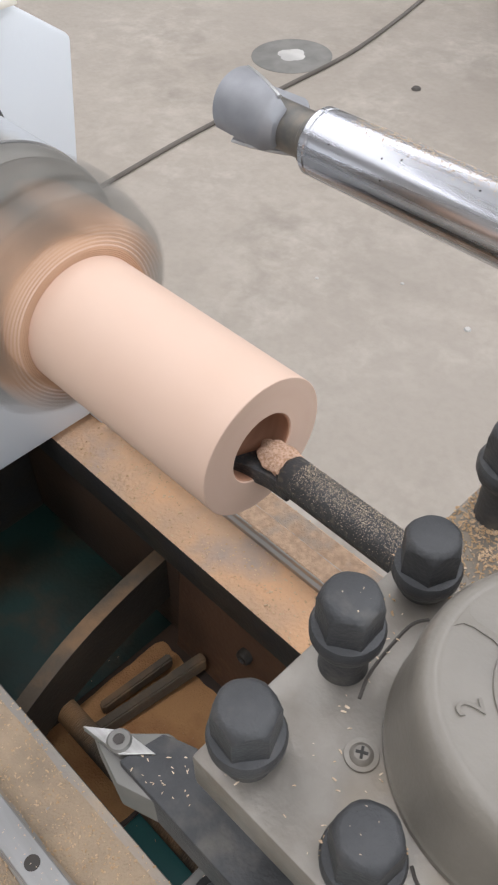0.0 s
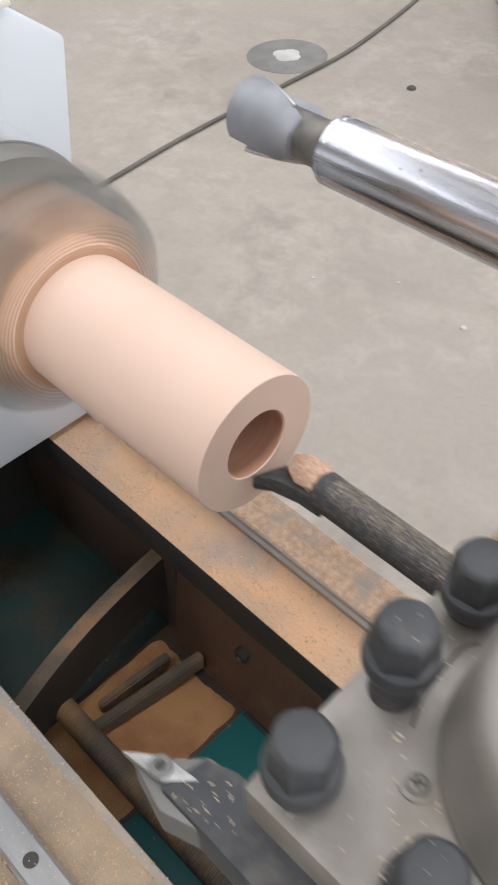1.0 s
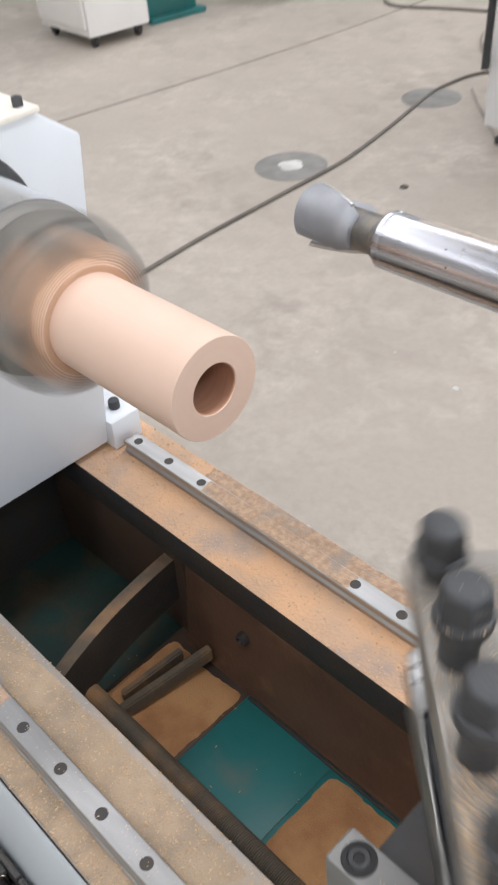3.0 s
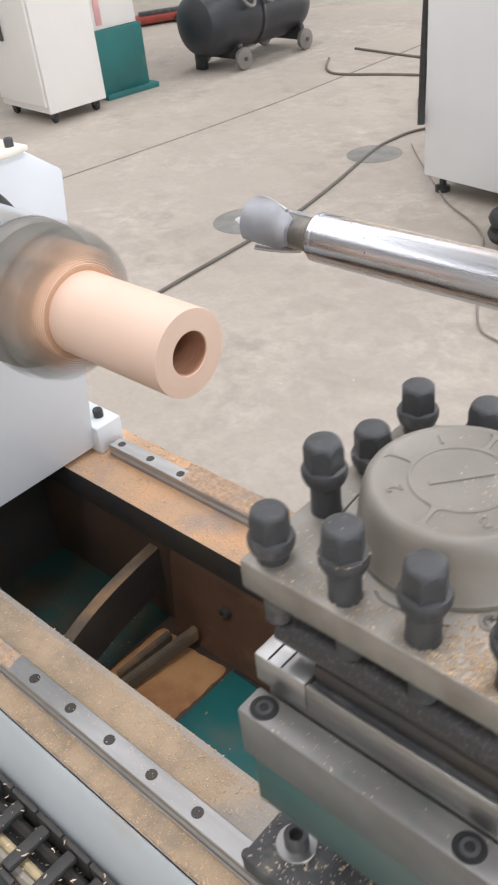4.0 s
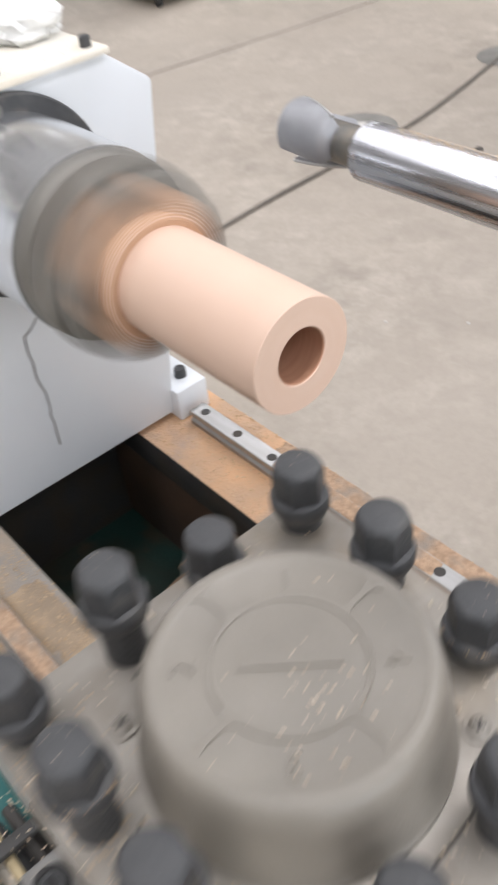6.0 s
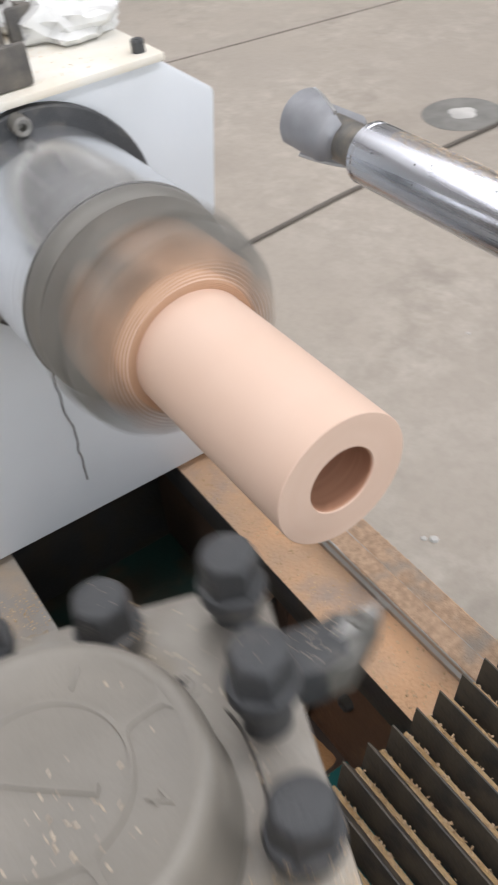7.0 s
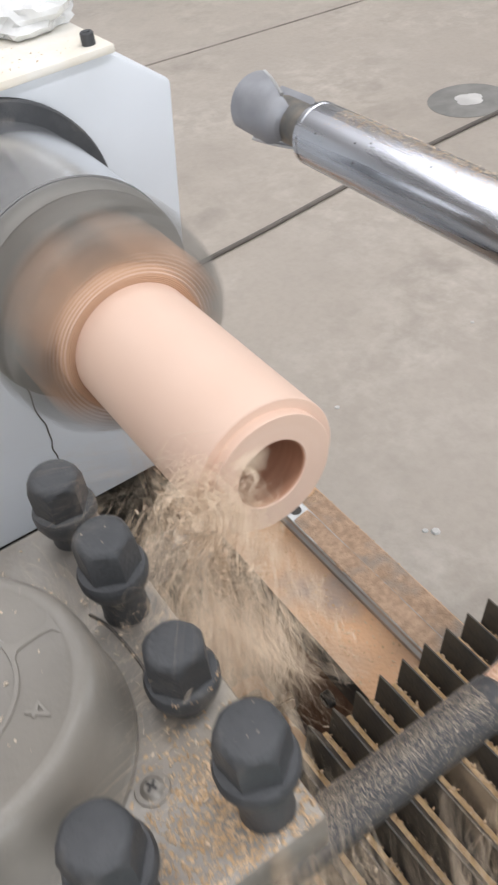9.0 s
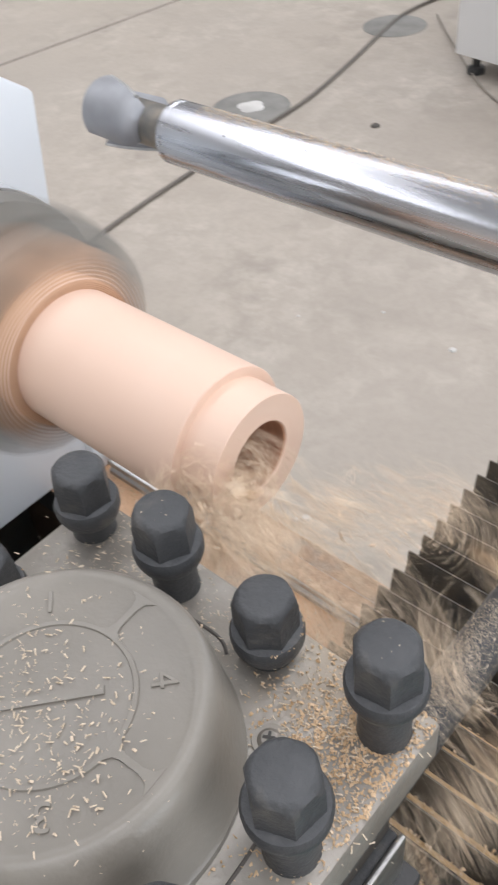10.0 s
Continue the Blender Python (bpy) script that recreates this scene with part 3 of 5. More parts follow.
def arched_rib():
    """A casting rib across the trough: a flat-topped web that bows a little."""
    bm = bmesh.new()
    rows = []
    n = 14
    for i in range(n + 1):
        u = i / n
        x = 0.128 - 0.028 * u - 0.004 * math.sin(math.pi * u)
        y = -0.2695 + 0.2170 * u
        z = -0.112 + 0.010 * u - 0.022 * (1 - u) ** 3
        d = 0.075
        rows.append([bm.verts.new((x - 0.009, y, z)), bm.verts.new((x + 0.009, y, z)), bm.verts.new((x + 0.007, y, z - d)), bm.verts.new((x - 0.007, y, z - d))])
    for a, b in zip(rows, rows[1:]):
        for k in range(4):
            bm.faces.new((a[k], a[(k + 1) % 4], b[(k + 1) % 4], b[k]))
    bm.faces.new(rows[0])
    bm.faces.new(rows[-1])
    bmesh.ops.recalc_face_normals(bm, faces=bm.faces[:])
    return bm


# the web's near-black colour stands in for the shadow beside the rib
rib = part("rib", arched_rib(), [WEBSHADE, RIBMAT], bed, "dusty casting rib with shadow painted on its web")
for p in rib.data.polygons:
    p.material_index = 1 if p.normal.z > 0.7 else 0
part("rib", web(0.150, -0.200, -0.222, 0.176, -0.066, -0.205, 0.012, 0.022), RIBMAT, bed, "dusty casting rib")
part("rib", web(0.132, -0.180, -0.226, 0.146, -0.090, -0.213, 0.010, 0.018), RIBMAT, bed, "dusty casting rib")
part("boss", turned([(0, 0.004), (0.004, 0.004), (0.005, 0.008), (0.008, 0.007), (0.009, 0.004), (0.009, -0.008)], 20, "y", pose(0.232, -0.054, -0.150, 180, 0, 0)), BEDSIDE, bed)
part("end_wall", box((-0.20, -0.2699, -0.245), (-0.16, -0.0525, -0.03), 0.002), BEDSIDE, bed)


def dust_heap(xa, xb, ya, yb, z, height, seed):
    """A low uneven heap of settled sawdust."""
    bm = bmesh.new()
    nx, ny = 44, 26
    grid = []
    for i in range(nx + 1):
        row = []
        for j in range(ny + 1):
            u, v = i / nx, j / ny
            e = min(1, 14 * u, 14 * (1 - u)) * min(1, 14 * v, 14 * (1 - v))
            x, y = xa + (xb - xa) * u, ya + (yb - ya) * v
            h = height * (0.75 + 0.45 * noise.noise(Vector((x * 22 + seed, y * 22, 0))) + 0.25 * noise.noise(Vector((x * 90, y * 90, seed)))) * e
            row.append(bm.verts.new((x, y, z - 0.0015 + max(h, 0.0))))
        grid.append(row)
    for i in range(nx):
        for j in range(ny):
            bm.faces.new((grid[i][j], grid[i + 1][j], grid[i + 1][j + 1], grid[i][j + 1]))
    return bm


def heap(bm, label, material=DUSTBED):
    return tagged(part("sawdust_heap", bm, material), label, "sawdust", kind="stuff")


heap(dust_heap(0.102, 0.2435, -0.262, -0.068, -0.245, 0.0045, 3), "orange sawdust settled in the chip tray")
heap(dust_heap(0.3835, 0.60, -0.262, -0.068, -0.245, 0.0045, 8), "orange sawdust settled in the chip tray")
heap(dust_heap(0.08, 0.62, 0.0135, 0.045, BED_Z, 0.006, 25), "tan sawdust lying outside the guide rail", DUSTTAN)

heap(dust_heap(0.0, 0.60, -0.374, -0.3475, BED_Z, 0.0034, 31), "grey-tan sawdust lying outside the near guide rail", DUSTGREY)
heap(dust_heap(0.04, 0.50, -0.3225, -0.276, BED_Z, 0.0030, 35), "grey-tan sawdust lying beside the near guide rail", DUSTGREY)
RAIL = [(-0.0115, 0.0), (-0.0105, 0.001), (0.0105, 0.001), (0.0115, 0.0), (0.0115, -0.0045), (0.0088, -0.0075), (0.0088, -0.0105), (0.0115, -0.0135), (0.0115, -0.0215), (-0.0115, -0.0215), (-0.0115, -0.0135), (-0.0088, -0.0105), (-0.0088, -0.0075), (-0.0115, -0.0045)]


def guide_rail(y, start, first):
    r = thing("guide_rail", "ground steel linear guide rail with countersunk bolt holes", "guide rail", "linear guide rails of the lathe", m=pose(start, y, -0.001))
    part("rail", prism(RAIL, "x", 0.0, 1.30 - start), RAILSTEEL, r)
    x = first
    while x < 1.25:
        h = part("bolt_hole", turned([(0.0040, 0.0014), (0.0058, 0.0014), (0.0060, 0.0009)], 20, m=pose(x - start, 0, 0)), BEDSIDE, r)
        part("bolt", turned([(0, 0.0012), (0.0052, 0.0013), (0.0056, 0.0010)], 20, m=pose(x - start, 0, 0)), BEDSIDE, h, "dark sunk bolt head")
        x += 0.06
    return r


heap(dust_heap(0.120, 0.365, -0.0112, 0.0112, 0.0008, 0.0019, 51), "sawdust settled on the far guide rail", DUSTTAN)
heap(dust_heap(0.02, 0.215, -0.3462, -0.3238, 0.0008, 0.0016, 57), "sawdust settled on the near guide rail", DUSTTAN)
guide_rail(0.0, -0.017, 0.0)
guide_rail(-0.335, -0.14, -0.058)

# the lead screw under the bed
screw = thing("lead_screw", "dark greasy lead screw running along the trough", "lead screw", m=pose(0, -0.215, -0.197))
prof = []
k = 0
while k < 420:
    x = 0.10 + k * 0.0025
    prof += [(0.0122, x), (0.0132, x + 0.0008), (0.0132, x + 0.0015), (0.0122, x + 0.0022)]
    k += 1
part("shaft", turned([(0, 0.098)] + prof + [(0, 1.16)], 16, "x"), RIBMAT, screw)

# sheet apron, teal side and cable chain on the operator's side
apron = thing("sheet_apron", "pale painted sheet apron sloping off the near bed side", "sheet cover", m=pose(0, 0, 0))
part("sheet", prism([(-0.376, BED_Z + 0.001), (-0.3775, BED_Z - 0.004), (-0.406, -0.125), (-0.4055, -0.128), (-0.410, -0.128), (-0.410, -0.124), (-0.381, BED_Z), (-0.378, BED_Z + 0.003)], "x", X_A, X_B), APRONPAINT, apron)
side = thing("base_cabinet", "teal-painted steel base cabinet below the bed", "machine base")
part("panel", box((X_A, -0.56, -0.53), (X_B, -0.404, -0.129), 0.004), TEAL, side)
part("core", box((X_A, -0.402, -0.53), (X_B, 0.046, -0.303), 0.002), TEAL, side)
part("plinth", box((X_A, -0.55, FLOOR_Z), (X_B, 0.03, -0.532), 0.002), BEDSIDE, side)


def chain_link(parent, x):
    lk = thing("chain_link", "black plastic cable chain link filled with chips", "cable chain", "links of the cable chain", m=pose(x, -0.437, -0.128))
    for y in (-0.033, 0.026):
        part("side_plate", box((-0.0205, y, 0.0), (0.0205, y + 0.007, 0.046), 0.004), CHAINMAT, lk)
    part("crossbar", box((-0.007, -0.0255, 0.037), (0.007, 0.0255, 0.046), 0.003), CHAINMAT, lk)
    part("lower_bar", box((-0.015, -0.0255, 0.0), (0.015, 0.0255, 0.006), 0.002), CHAINMAT, lk)
    part("pin", turned([(0, -0.002), (0.005, -0.002), (0.005, 0.002), (0, 0.002)], 12, "y", pose(0.012, -0.0335, 0.024)), BLACKOX, lk)
    return lk


LINK = chain_link(None, 0.247)
for k in range(1, 24):
    copy_thing(LINK, pose(0.247 + 0.042 * k, -0.437, -0.128))
for k, (y, z, r, c) in enumerate([(-0.455, -0.111, 0.008, (0.55, 0.50, 0.42)), (-0.441, -0.115, 0.006, (0.05, 0.05, 0.05)), (-0.424, -0.113, 0.007, (0.06, 0.055, 0.05)), (-0.447, -0.101, 0.005, (0.62, 0.50, 0.30))]):
    tagged(part("cable", tube([(0.20, y, z), (0.40, y + 0.003, z + 0.001), (0.60, y - 0.002, z), (0.85, y, z), (1.0, y, z)], r, 10), mat("cable_cover", c, 0.6)), "cable running inside the black chain", "cable")
scatter("chips_in_chain", "pale chips fallen into the cable chain", 700, lambda g: Vector((g.uniform(0.2, 0.9), g.uniform(-0.468, -0.406), g.choice((-0.120, -0.0815, -0.120)))), 0.004, CHIP_PALE, 0.6, 5)
scatter("chips_on_base", "pale chips lying on the teal base", 700, lambda g: Vector((g.uniform(0.0, 0.8), g.uniform(-0.55, -0.474), -0.128)), 0.004, CHIP_PALE, 0.3, 6)

# ---- headstock ----
HX = -0.020


def face_x(z):
    """The headstock's front leans: further back near the bed."""
    return -0.042 + 0.057 * (z + 0.012)


head = thing("headstock", "white-painted lathe headstock with a chamfered shoulder and hairline crack", "headstock")
front = [(-0.018, -0.012), (0.017, 0.388), (-0.032, 0.425), (-0.268, 0.425), (-0.312, 0.388), (-0.312, -0.012)]
bm = prism(front, "x", -0.62, HX, 0.004)
for v in bm.verts:
    if v.co.x > -0.3:
        v.co.x += face_x(v.co.z) - HX
part("body", bm, WHITE, head)
part("top_plate", box((-0.60, -0.278, 0.4255), (HX + 0.012, -0.030, 0.432), 0.0015), WHITE_DUSTY, head, "sawdust-yellowed top plate")
for y, x in ((-0.044, HX - 0.003), (-0.262, HX - 0.003), (-0.044, -0.42)):
    part("cap_screw", turned([(0, 0.0095), (0.002, 0.0095), (0.0023, 0.0065), (0.0025, 0.0090), (0.0044, 0.0095), (0.0053, 0.0083), (0.0053, 0.0)], 18, m=pose(x, y, 0.432)), BLACKOX, head)
part("mounting_foot", box((-0.13, -0.018, -0.019), (-0.028, 0.027, 0.024), 0.002), WHITE, head, "white foot block")
part("foot_screw", turned([(0, 0.012), (0.003, 0.012), (0.0034, 0.008), (0.0036, 0.012), (0.0066, 0.012), (0.0075, 0.010), (0.0075, 0.0)], 18, m=pose(-0.054, 0.008, 0.0242)), BLACKOX, head)
part("flange", turned([(0.04, -0.008), (0.0895, -0.008), (0.091, 0.0015), (0.091, 0.008), (0.0895, 0.0095), (0.04, 0.0095)], 72, "x", pose(HX + 0.0025, AX_Y, AX_Z)), BLACKOX, head, "black flange ring")
for k in range(3):
    a = radians(95 + 120 * k)
    part("flange_screw", turned([(0, 0.006), (0.0025, 0.006), (0.003, 0.012), (0.0058, 0.013), (0.0072, 0.0115), (0.0075, 0.0)], 18, "x", pose(HX + 0.0115, AX_Y + 0.0840 * math.cos(a), AX_Z + 0.0840 * math.sin(a))), JAW, head)
cr = random.Random(4)
crack = [(face_x(0.191) + 0.0005, -0.178, 0.191)]
for k in range(1, 15):
    u = k / 14
    crack.append((face_x(0.191 - 0.152 * u) + 0.0005, -0.178 + 0.006 * u + cr.uniform(-0.0022, 0.0022), 0.191 - 0.152 * u))
part("crack", tube(crack, 0.0008, 5), CRACK, head, "dark hairline crack in the paint")
part("crack", tube([(face_x(z) + 0.0005, y, z) for y, z in ((-0.178, 0.191), (-0.168, 0.197), (-0.158, 0.208))], 0.0007, 5), CRACK, head, "dark hairline crack in the paint")

# things left on the headstock
chainpile = thing("cable_chain", "dusty grey cable chain coiled on top of the headstock", "cable chain", m=pose(-0.050, -0.265, 0.4322, 0, 0, 90))
for k in range(6):
    for y in (-0.03, 0.026):
        part("side_plate", box((-0.16 + 0.05 * k, y, 0.0), (-0.115 + 0.05 * k, y + 0.007, 0.03), 0.006), mat("dusty_chain_plastic", (0.16, 0.145, 0.125), 0.75, 0, (0.09, 0.085, 0.08), 50, 0.4, 300) if k == 0 and y < 0 else bpy.data.materials["dusty_chain_plastic"], chainpile)
    part("crossbar", box((-0.145 + 0.05 * k, -0.023, 0.022), (-0.128 + 0.05 * k, 0.026, 0.030), 0.003), bpy.data.materials["dusty_chain_plastic"], chainpile)
copy_thing(chainpile, pose(-0.125, -0.205, 0.4322, 0, 0, 94))
copy_thing(chainpile, pose(-0.195, -0.19, 0.4322, 0, 0, 86))


def wrap_mesh():
    bm = bmesh.new()
    bmesh.ops.create_icosphere(bm, subdivisions=4, radius=1.0)
    for v in bm.verts:
        n = noise.noise(v.co * 2.3) * 0.28 + abs(noise.noise(v.co * 6.0)) * 0.22
        v.co *= 1 + n
        v.co = Vector((v.co.x * 0.055, v.co.y * 0.045, max(v.co.z, -0.4) * 0.026))
    bmesh.ops.translate(bm, vec=(0, 0, 0.0106), verts=bm.verts)
    return bm


tagged(part("plastic_wrap", wrap_mesh(), WRAP, m=pose(-0.13, -0.060, 0.4322)), "crumpled clear plastic wrap on the white headstock", "plastic wrap")
scatter("dust_on_headstock", "sawdust lying on the headstock's top plate", 1500, lambda g: Vector((g.uniform(-0.5, HX), -0.155 + g.gauss(0, 0.055), 0.4324)) , 0.0016, CHIP_PALE, 0.3, 7)

# ---- chuck and workpiece (turn about x, with their origins on the spindle's line) ----
chuck = thing("lathe_chuck", "turned aluminium lathe chuck with steel jaws, spinning fast", "chuck", m=pose(0, AX_Y, AX_Z))
part("body", turned([(0.03, -0.022), (0.0755, -0.022), (0.0760, -0.020), (0.0760, 0.020), (0.0775, 0.022), (0.0775, 0.117), (0.03, 0.117)], 96, "x"), ALU, chuck, "bright turned aluminium body")
part("jaw_plate", turned([(0.03, 0.1175), (0.0760, 0.1175), (0.0765, 0.120), (0.0760, 0.134), (0.0745, 0.137), (0.03, 0.137)], 72, "x"), JAW, chuck, "dull grey jaw plate")
for k in range(4):
    bm = bmesh.new()
    add_box(bm, (0.1376, -0.030, 0.0460), (0.168, 0.030, 0.0755), 0.004)
    add_box(bm, (0.1682, -0.024, 0.0460), (0.189, 0.024, 0.0725), 0.004)
    j = part("jaw", bm, JAW, chuck, m=pose(0, 0, 0, 90 * k, 0, 0))
    part("jaw_screw", turned([(0, 0.004), (0.006, 0.004), (0.007, 0.0)], 16, "x", pose(0.189, 0, 0.060)), BLACKOX, j)

stock = thing("wood_workpiece", "spinning pale turned wooden cylinder with a bored hole", "workpiece", m=pose(0, AX_Y, AX_Z))
SQ = 0.0455
for k in range(4):
    part("turning_ridge", turned([(0.0416 + 0.0011 * k, 0.2036), (0.0418 + 0.0011 * k, 0.2039), (0.0421 + 0.0011 * k, 0.2039), (0.0423 + 0.0011 * k, 0.2036)], 64, "x"), WOODROUGH, stock, "thin raised turning ridge")
# further out the tool has only grazed the corners of the square
bm = bmesh.new()
for k in range(6):
    r = 0.0470 + 0.0024 * k
    half = math.pi / 4 - math.acos(SQ / r) - 0.03
    for q in range(4):
        mid = math.pi / 4 + q * math.pi / 2
        arc = [(0.2037, r * math.cos(mid - half + half * i / 5), r * math.sin(mid - half + half * i / 5)) for i in range(11)]
        inner = [bm.verts.new(p) for p in arc]
        outer = [bm.verts.new((0.2041, y * (1 + 0.0006 / r), z * (1 + 0.0006 / r))) for _, y, z in arc]
        edge = [bm.verts.new((0.2035, y * (1 + 0.0012 / r), z * (1 + 0.0012 / r))) for _, y, z in arc]
        for a, b in ((inner, outer), (outer, edge)):
            for i in range(10):
                bm.faces.new((a[i], a[i + 1], b[i + 1], b[i]))
bmesh.ops.recalc_face_normals(bm, faces=bm.faces[:])
part("corner_ridging", bm, WOOD, stock, "fine raised turning ridges on the corners")["kind"] = "stuff"
part("raw_end", prism([(-SQ, -SQ), (SQ, -SQ), (SQ, SQ), (-SQ, SQ)], "x", 0.1380, 0.2035, 0.002), WOODROUGH, stock, "raw square wooden end")
part("core", turned([(0.0206, 0.27), (0.0206, 0.3494), (0.0210, 0.350), (0.0353, 0.350), (0.0355, 0.3498), (0.0355, 0.204), (0, 0.204)], 72, "x"), WOOD, stock, "freshly turned spigot with a bored hole")
# brown of the bored wood, with some of the hole's shade in the colour
part("bore_wall", turned([(0, 0.2700), (0.0200, 0.2701), (0.0200, 0.3488), (0.02055, 0.3492)], 64, "x"), BORE, stock, "reddish-brown rough bored hole with some shade painted in")
sleeve = part("outer_diameter", turned([(0.0345, 0.3501), (0.0408, 0.3501), (0.0412, 0.3497), (0.0412, 0.167), (0.0345, 0.167)], 96, "x"), WOOD, stock, "pale turned wooden outside")

# ---- long drill ----
drill = thing("drill_bar", "polished round steel bar with a fluted grey countersink cutter", "drill bar", m=pose(0.540, 0.108, 0.335))
bar = part("bar", turned([(0, -0.392), (0.0235, -0.392), (0.0265, -0.389), (0.0265, -0.385), (0.0258, -0.384), (0.0258, -0.382), (0.0265, -0.381), (0.0265, 0.30), (0, 0.30)], 64, "x"), CHROME, drill, "polished round bar with scratches")
part("neck", turned([(0, -0.440), (0.0185, -0.440), (0.0185, -0.399), (0.0215, -0.3965), (0.0215, -0.3915), (0, -0.3915)], 40, "x"), NECKSTEEL, drill)
for k in range(2):
    # one wing of the cutter: a thick curved shell that spirals a little, with a bright cutting edge
    bm = bmesh.new()
    rows = []
    for i in range(13):
        u = i / 12
        ring_o, ring_i = [], []
        rad = 0.0298 if u < 0.86 else 0.0298 - 0.10 * (u - 0.86) ** 1.4
        for j in range(17):
            s = j / 16
            a0, a1 = 68 + 44 * u, 200 + 6 * u
            a = radians(a0 + (a1 - a0) * s)
            x = -0.480 + 0.060 * u + 0.010 * (s - 0.5) ** 2 * (1 - u)
            ro = rad * (1.0 - 0.05 * s * s)
            ring_o.append(bm.verts.new((x, ro * math.cos(a), ro * math.sin(a))))
            ri = rad * (0.84 - 0.40 * s)
            ring_i.append(bm.verts.new((x + 0.002, ri * math.cos(a), ri * math.sin(a))))
        rows.append(ring_o + ring_i[::-1])
    n = len(rows[0])
    for a, b in zip(rows, rows[1:]):
        for j in range(n):
            bm.faces.new((a[j], a[(j + 1) % n], b[(j + 1) % n], b[j]))
    for row in (rows[0], rows[-1]):
        for j in range(16):
            bm.faces.new((row[j], row[j + 1], row[n - 2 - j], row[n - 1 - j]))
    bmesh.ops.recalc_face_normals(bm, faces=bm.faces[:])
    w = part("cutter_wing", bm, BITSTEEL, drill, "grey fluted cutter wing", m=pose(0, 0, 0, 180 * k, 0, 0))
    edge_pts = []
    for i in range(9):
        u = i / 8 * 0.9
        a = radians(70 + 44 * u)
        edge_pts.append((-0.4775 + 0.060 * u, 0.0289 * math.cos(a), 0.0289 * math.sin(a)))
    part("cutting_edge", tube(edge_pts, 0.0017, 8), EDGESTEEL, w, "bright honed cutting edge")
part("cutter_core", turned([(0, -0.462), (0.008, -0.458), (0.0155, -0.44), (0.0155, -0.424), (0, -0.424)], 32, "x"), BITSTEEL, drill)
spot_rng = random.Random(23)
for k in range(5):
    a, x = radians(spot_rng.uniform(110, 165)), spot_rng.choice((-0.36, -0.32, -0.315, -0.30, -0.24, -0.235, -0.15))
    part("rust_spot", turned([(0, 0.0003), (0.0007, 0.0002), (0.0009, 0.0)], 8, m=Matrix.Rotation(a - math.pi / 2, 4, "X") @ pose(x + spot_rng.uniform(-0.004, 0.004), 0, 0.0265)), BEDSIDE, bar, "tiny dark rust spot")
part("holder", box((0.262, -0.07, -0.300), (0.34, 0.07, 0.05), 0.006), TEAL, drill)
scatter("dust", "", 5200, lambda g: (lambda x, a: Vector((x, 0.0267 * math.sin(a), 0.0267 * math.cos(a))))(g.uniform(-0.36, 0.15), g.gauss(0.05, 0.24)), 0.0009, CHIP_PALE, 0.3, 11, drill, 2.0)

# ---- saddle, cross slide ----
saddle = thing("saddle", "teal-painted lathe saddle riding on the guide rails", "saddle", m=pose(0.536, 0, 0))
part("plate", box((-0.092, -0.41, 0.022), (0.36, 0.24, 0.034), 0.003), TEAL, saddle)
for x in (-0.095, 0.20):
    for y in (-0.335, 0.0):
        b = part("guide_block", prism([(y - 0.031, 0.0215), (y - 0.031, -0.010), (y - 0.0125, -0.010), (y - 0.0125, 0.0020), (y + 0.0125, 0.0020), (y + 0.0125, -0.010), (y + 0.031, -0.010), (y + 0.031, 0.0215)], "x", x, x + 0.10, 0.0012), BEDSIDE, saddle, "black guide carriage block")
part("way", box((-0.028, -0.40, 0.0345), (0.062, -0.21, 0.055), 0.003), STEEL, saddle)

bellows = thing("bellows_cover", "black pleated bellows cover with sawdust in its folds", "bellows", m=pose(0.536, 0, 0))
PLEATS, FAR_Y, WIDE = [], 0.225, 0.021
for k in range(20):
    bm = bmesh.new()
    zt, zb, t = 0.066, 0.0345, 0.0012
    add_prism(bm, [(-WIDE / 2, zb), (-WIDE * 0.22, zt), (-WIDE * 0.22 + t, zt), (WIDE / 2 - t, zb), (WIDE / 2 - 2 * t, zb), (-WIDE * 0.22, zt - 2.5 * t), (-WIDE / 2 + t, zb)], "x", -0.090, 0.250)
    p = part("pleat", bm, BELLOW, bellows, m=pose(0, FAR_Y - WIDE * k, 0))
    dl = bmesh.new()
    add_prism(dl, [(WIDE * 0.26, 0.0352), (WIDE * 0.24, 0.0420), (WIDE * 0.36, 0.0432), (WIDE * 0.46, 0.0425), (WIDE * 0.52, 0.0395), (WIDE * 0.52, 0.0352)], "x", -0.089, 0.245)
    part("fold_dust", dl, FOLDDUST, p, "sawdust caught in the fold")
    scatter("fold_chip", "", 260, lambda g: Vector((g.uniform(-0.088, 0.24), WIDE * (0.24 + 0.26 * g.random()), 0.0415 + 0.003 * g.random())), 0.0026, CHIP, 0.5, 40 + k, p, 2.0)
    PLEATS.append(p)

slide = thing("cross_slide", "ground steel cross slide block under the tool turret", "cross slide", m=pose(0.5426, -0.2078, 0))
# these two blocks are coloured dark for the shadow gap under the ledge
part("lower_block", box((-0.060, -0.050, 0.0555), (0.060, 0.095, 0.1695), 0.003), BEDSIDE, slide, "slide casting darkened with painted shade")
base = part("base_block", box((-0.074, -0.078, 0.1700), (0.086, 0.084, 0.2515), 0.003), BEDSIDE, slide, "base block darkened with painted shade")
part("side_block", box((-0.0865, -0.1010, 0.2220), (0.16, -0.0795, 0.2655), 0.002), OILED, slide, "ground steel ledge with teal patches")
# the green in this dark face is the teal casting's reflection, put in as colour
part("reflection_band", box((-0.082, -0.0975, 0.1700), (0.155, -0.0795, 0.2215), 0.002), GREYGREEN, slide, "dull steel face below the ledge, teal reflection painted in")
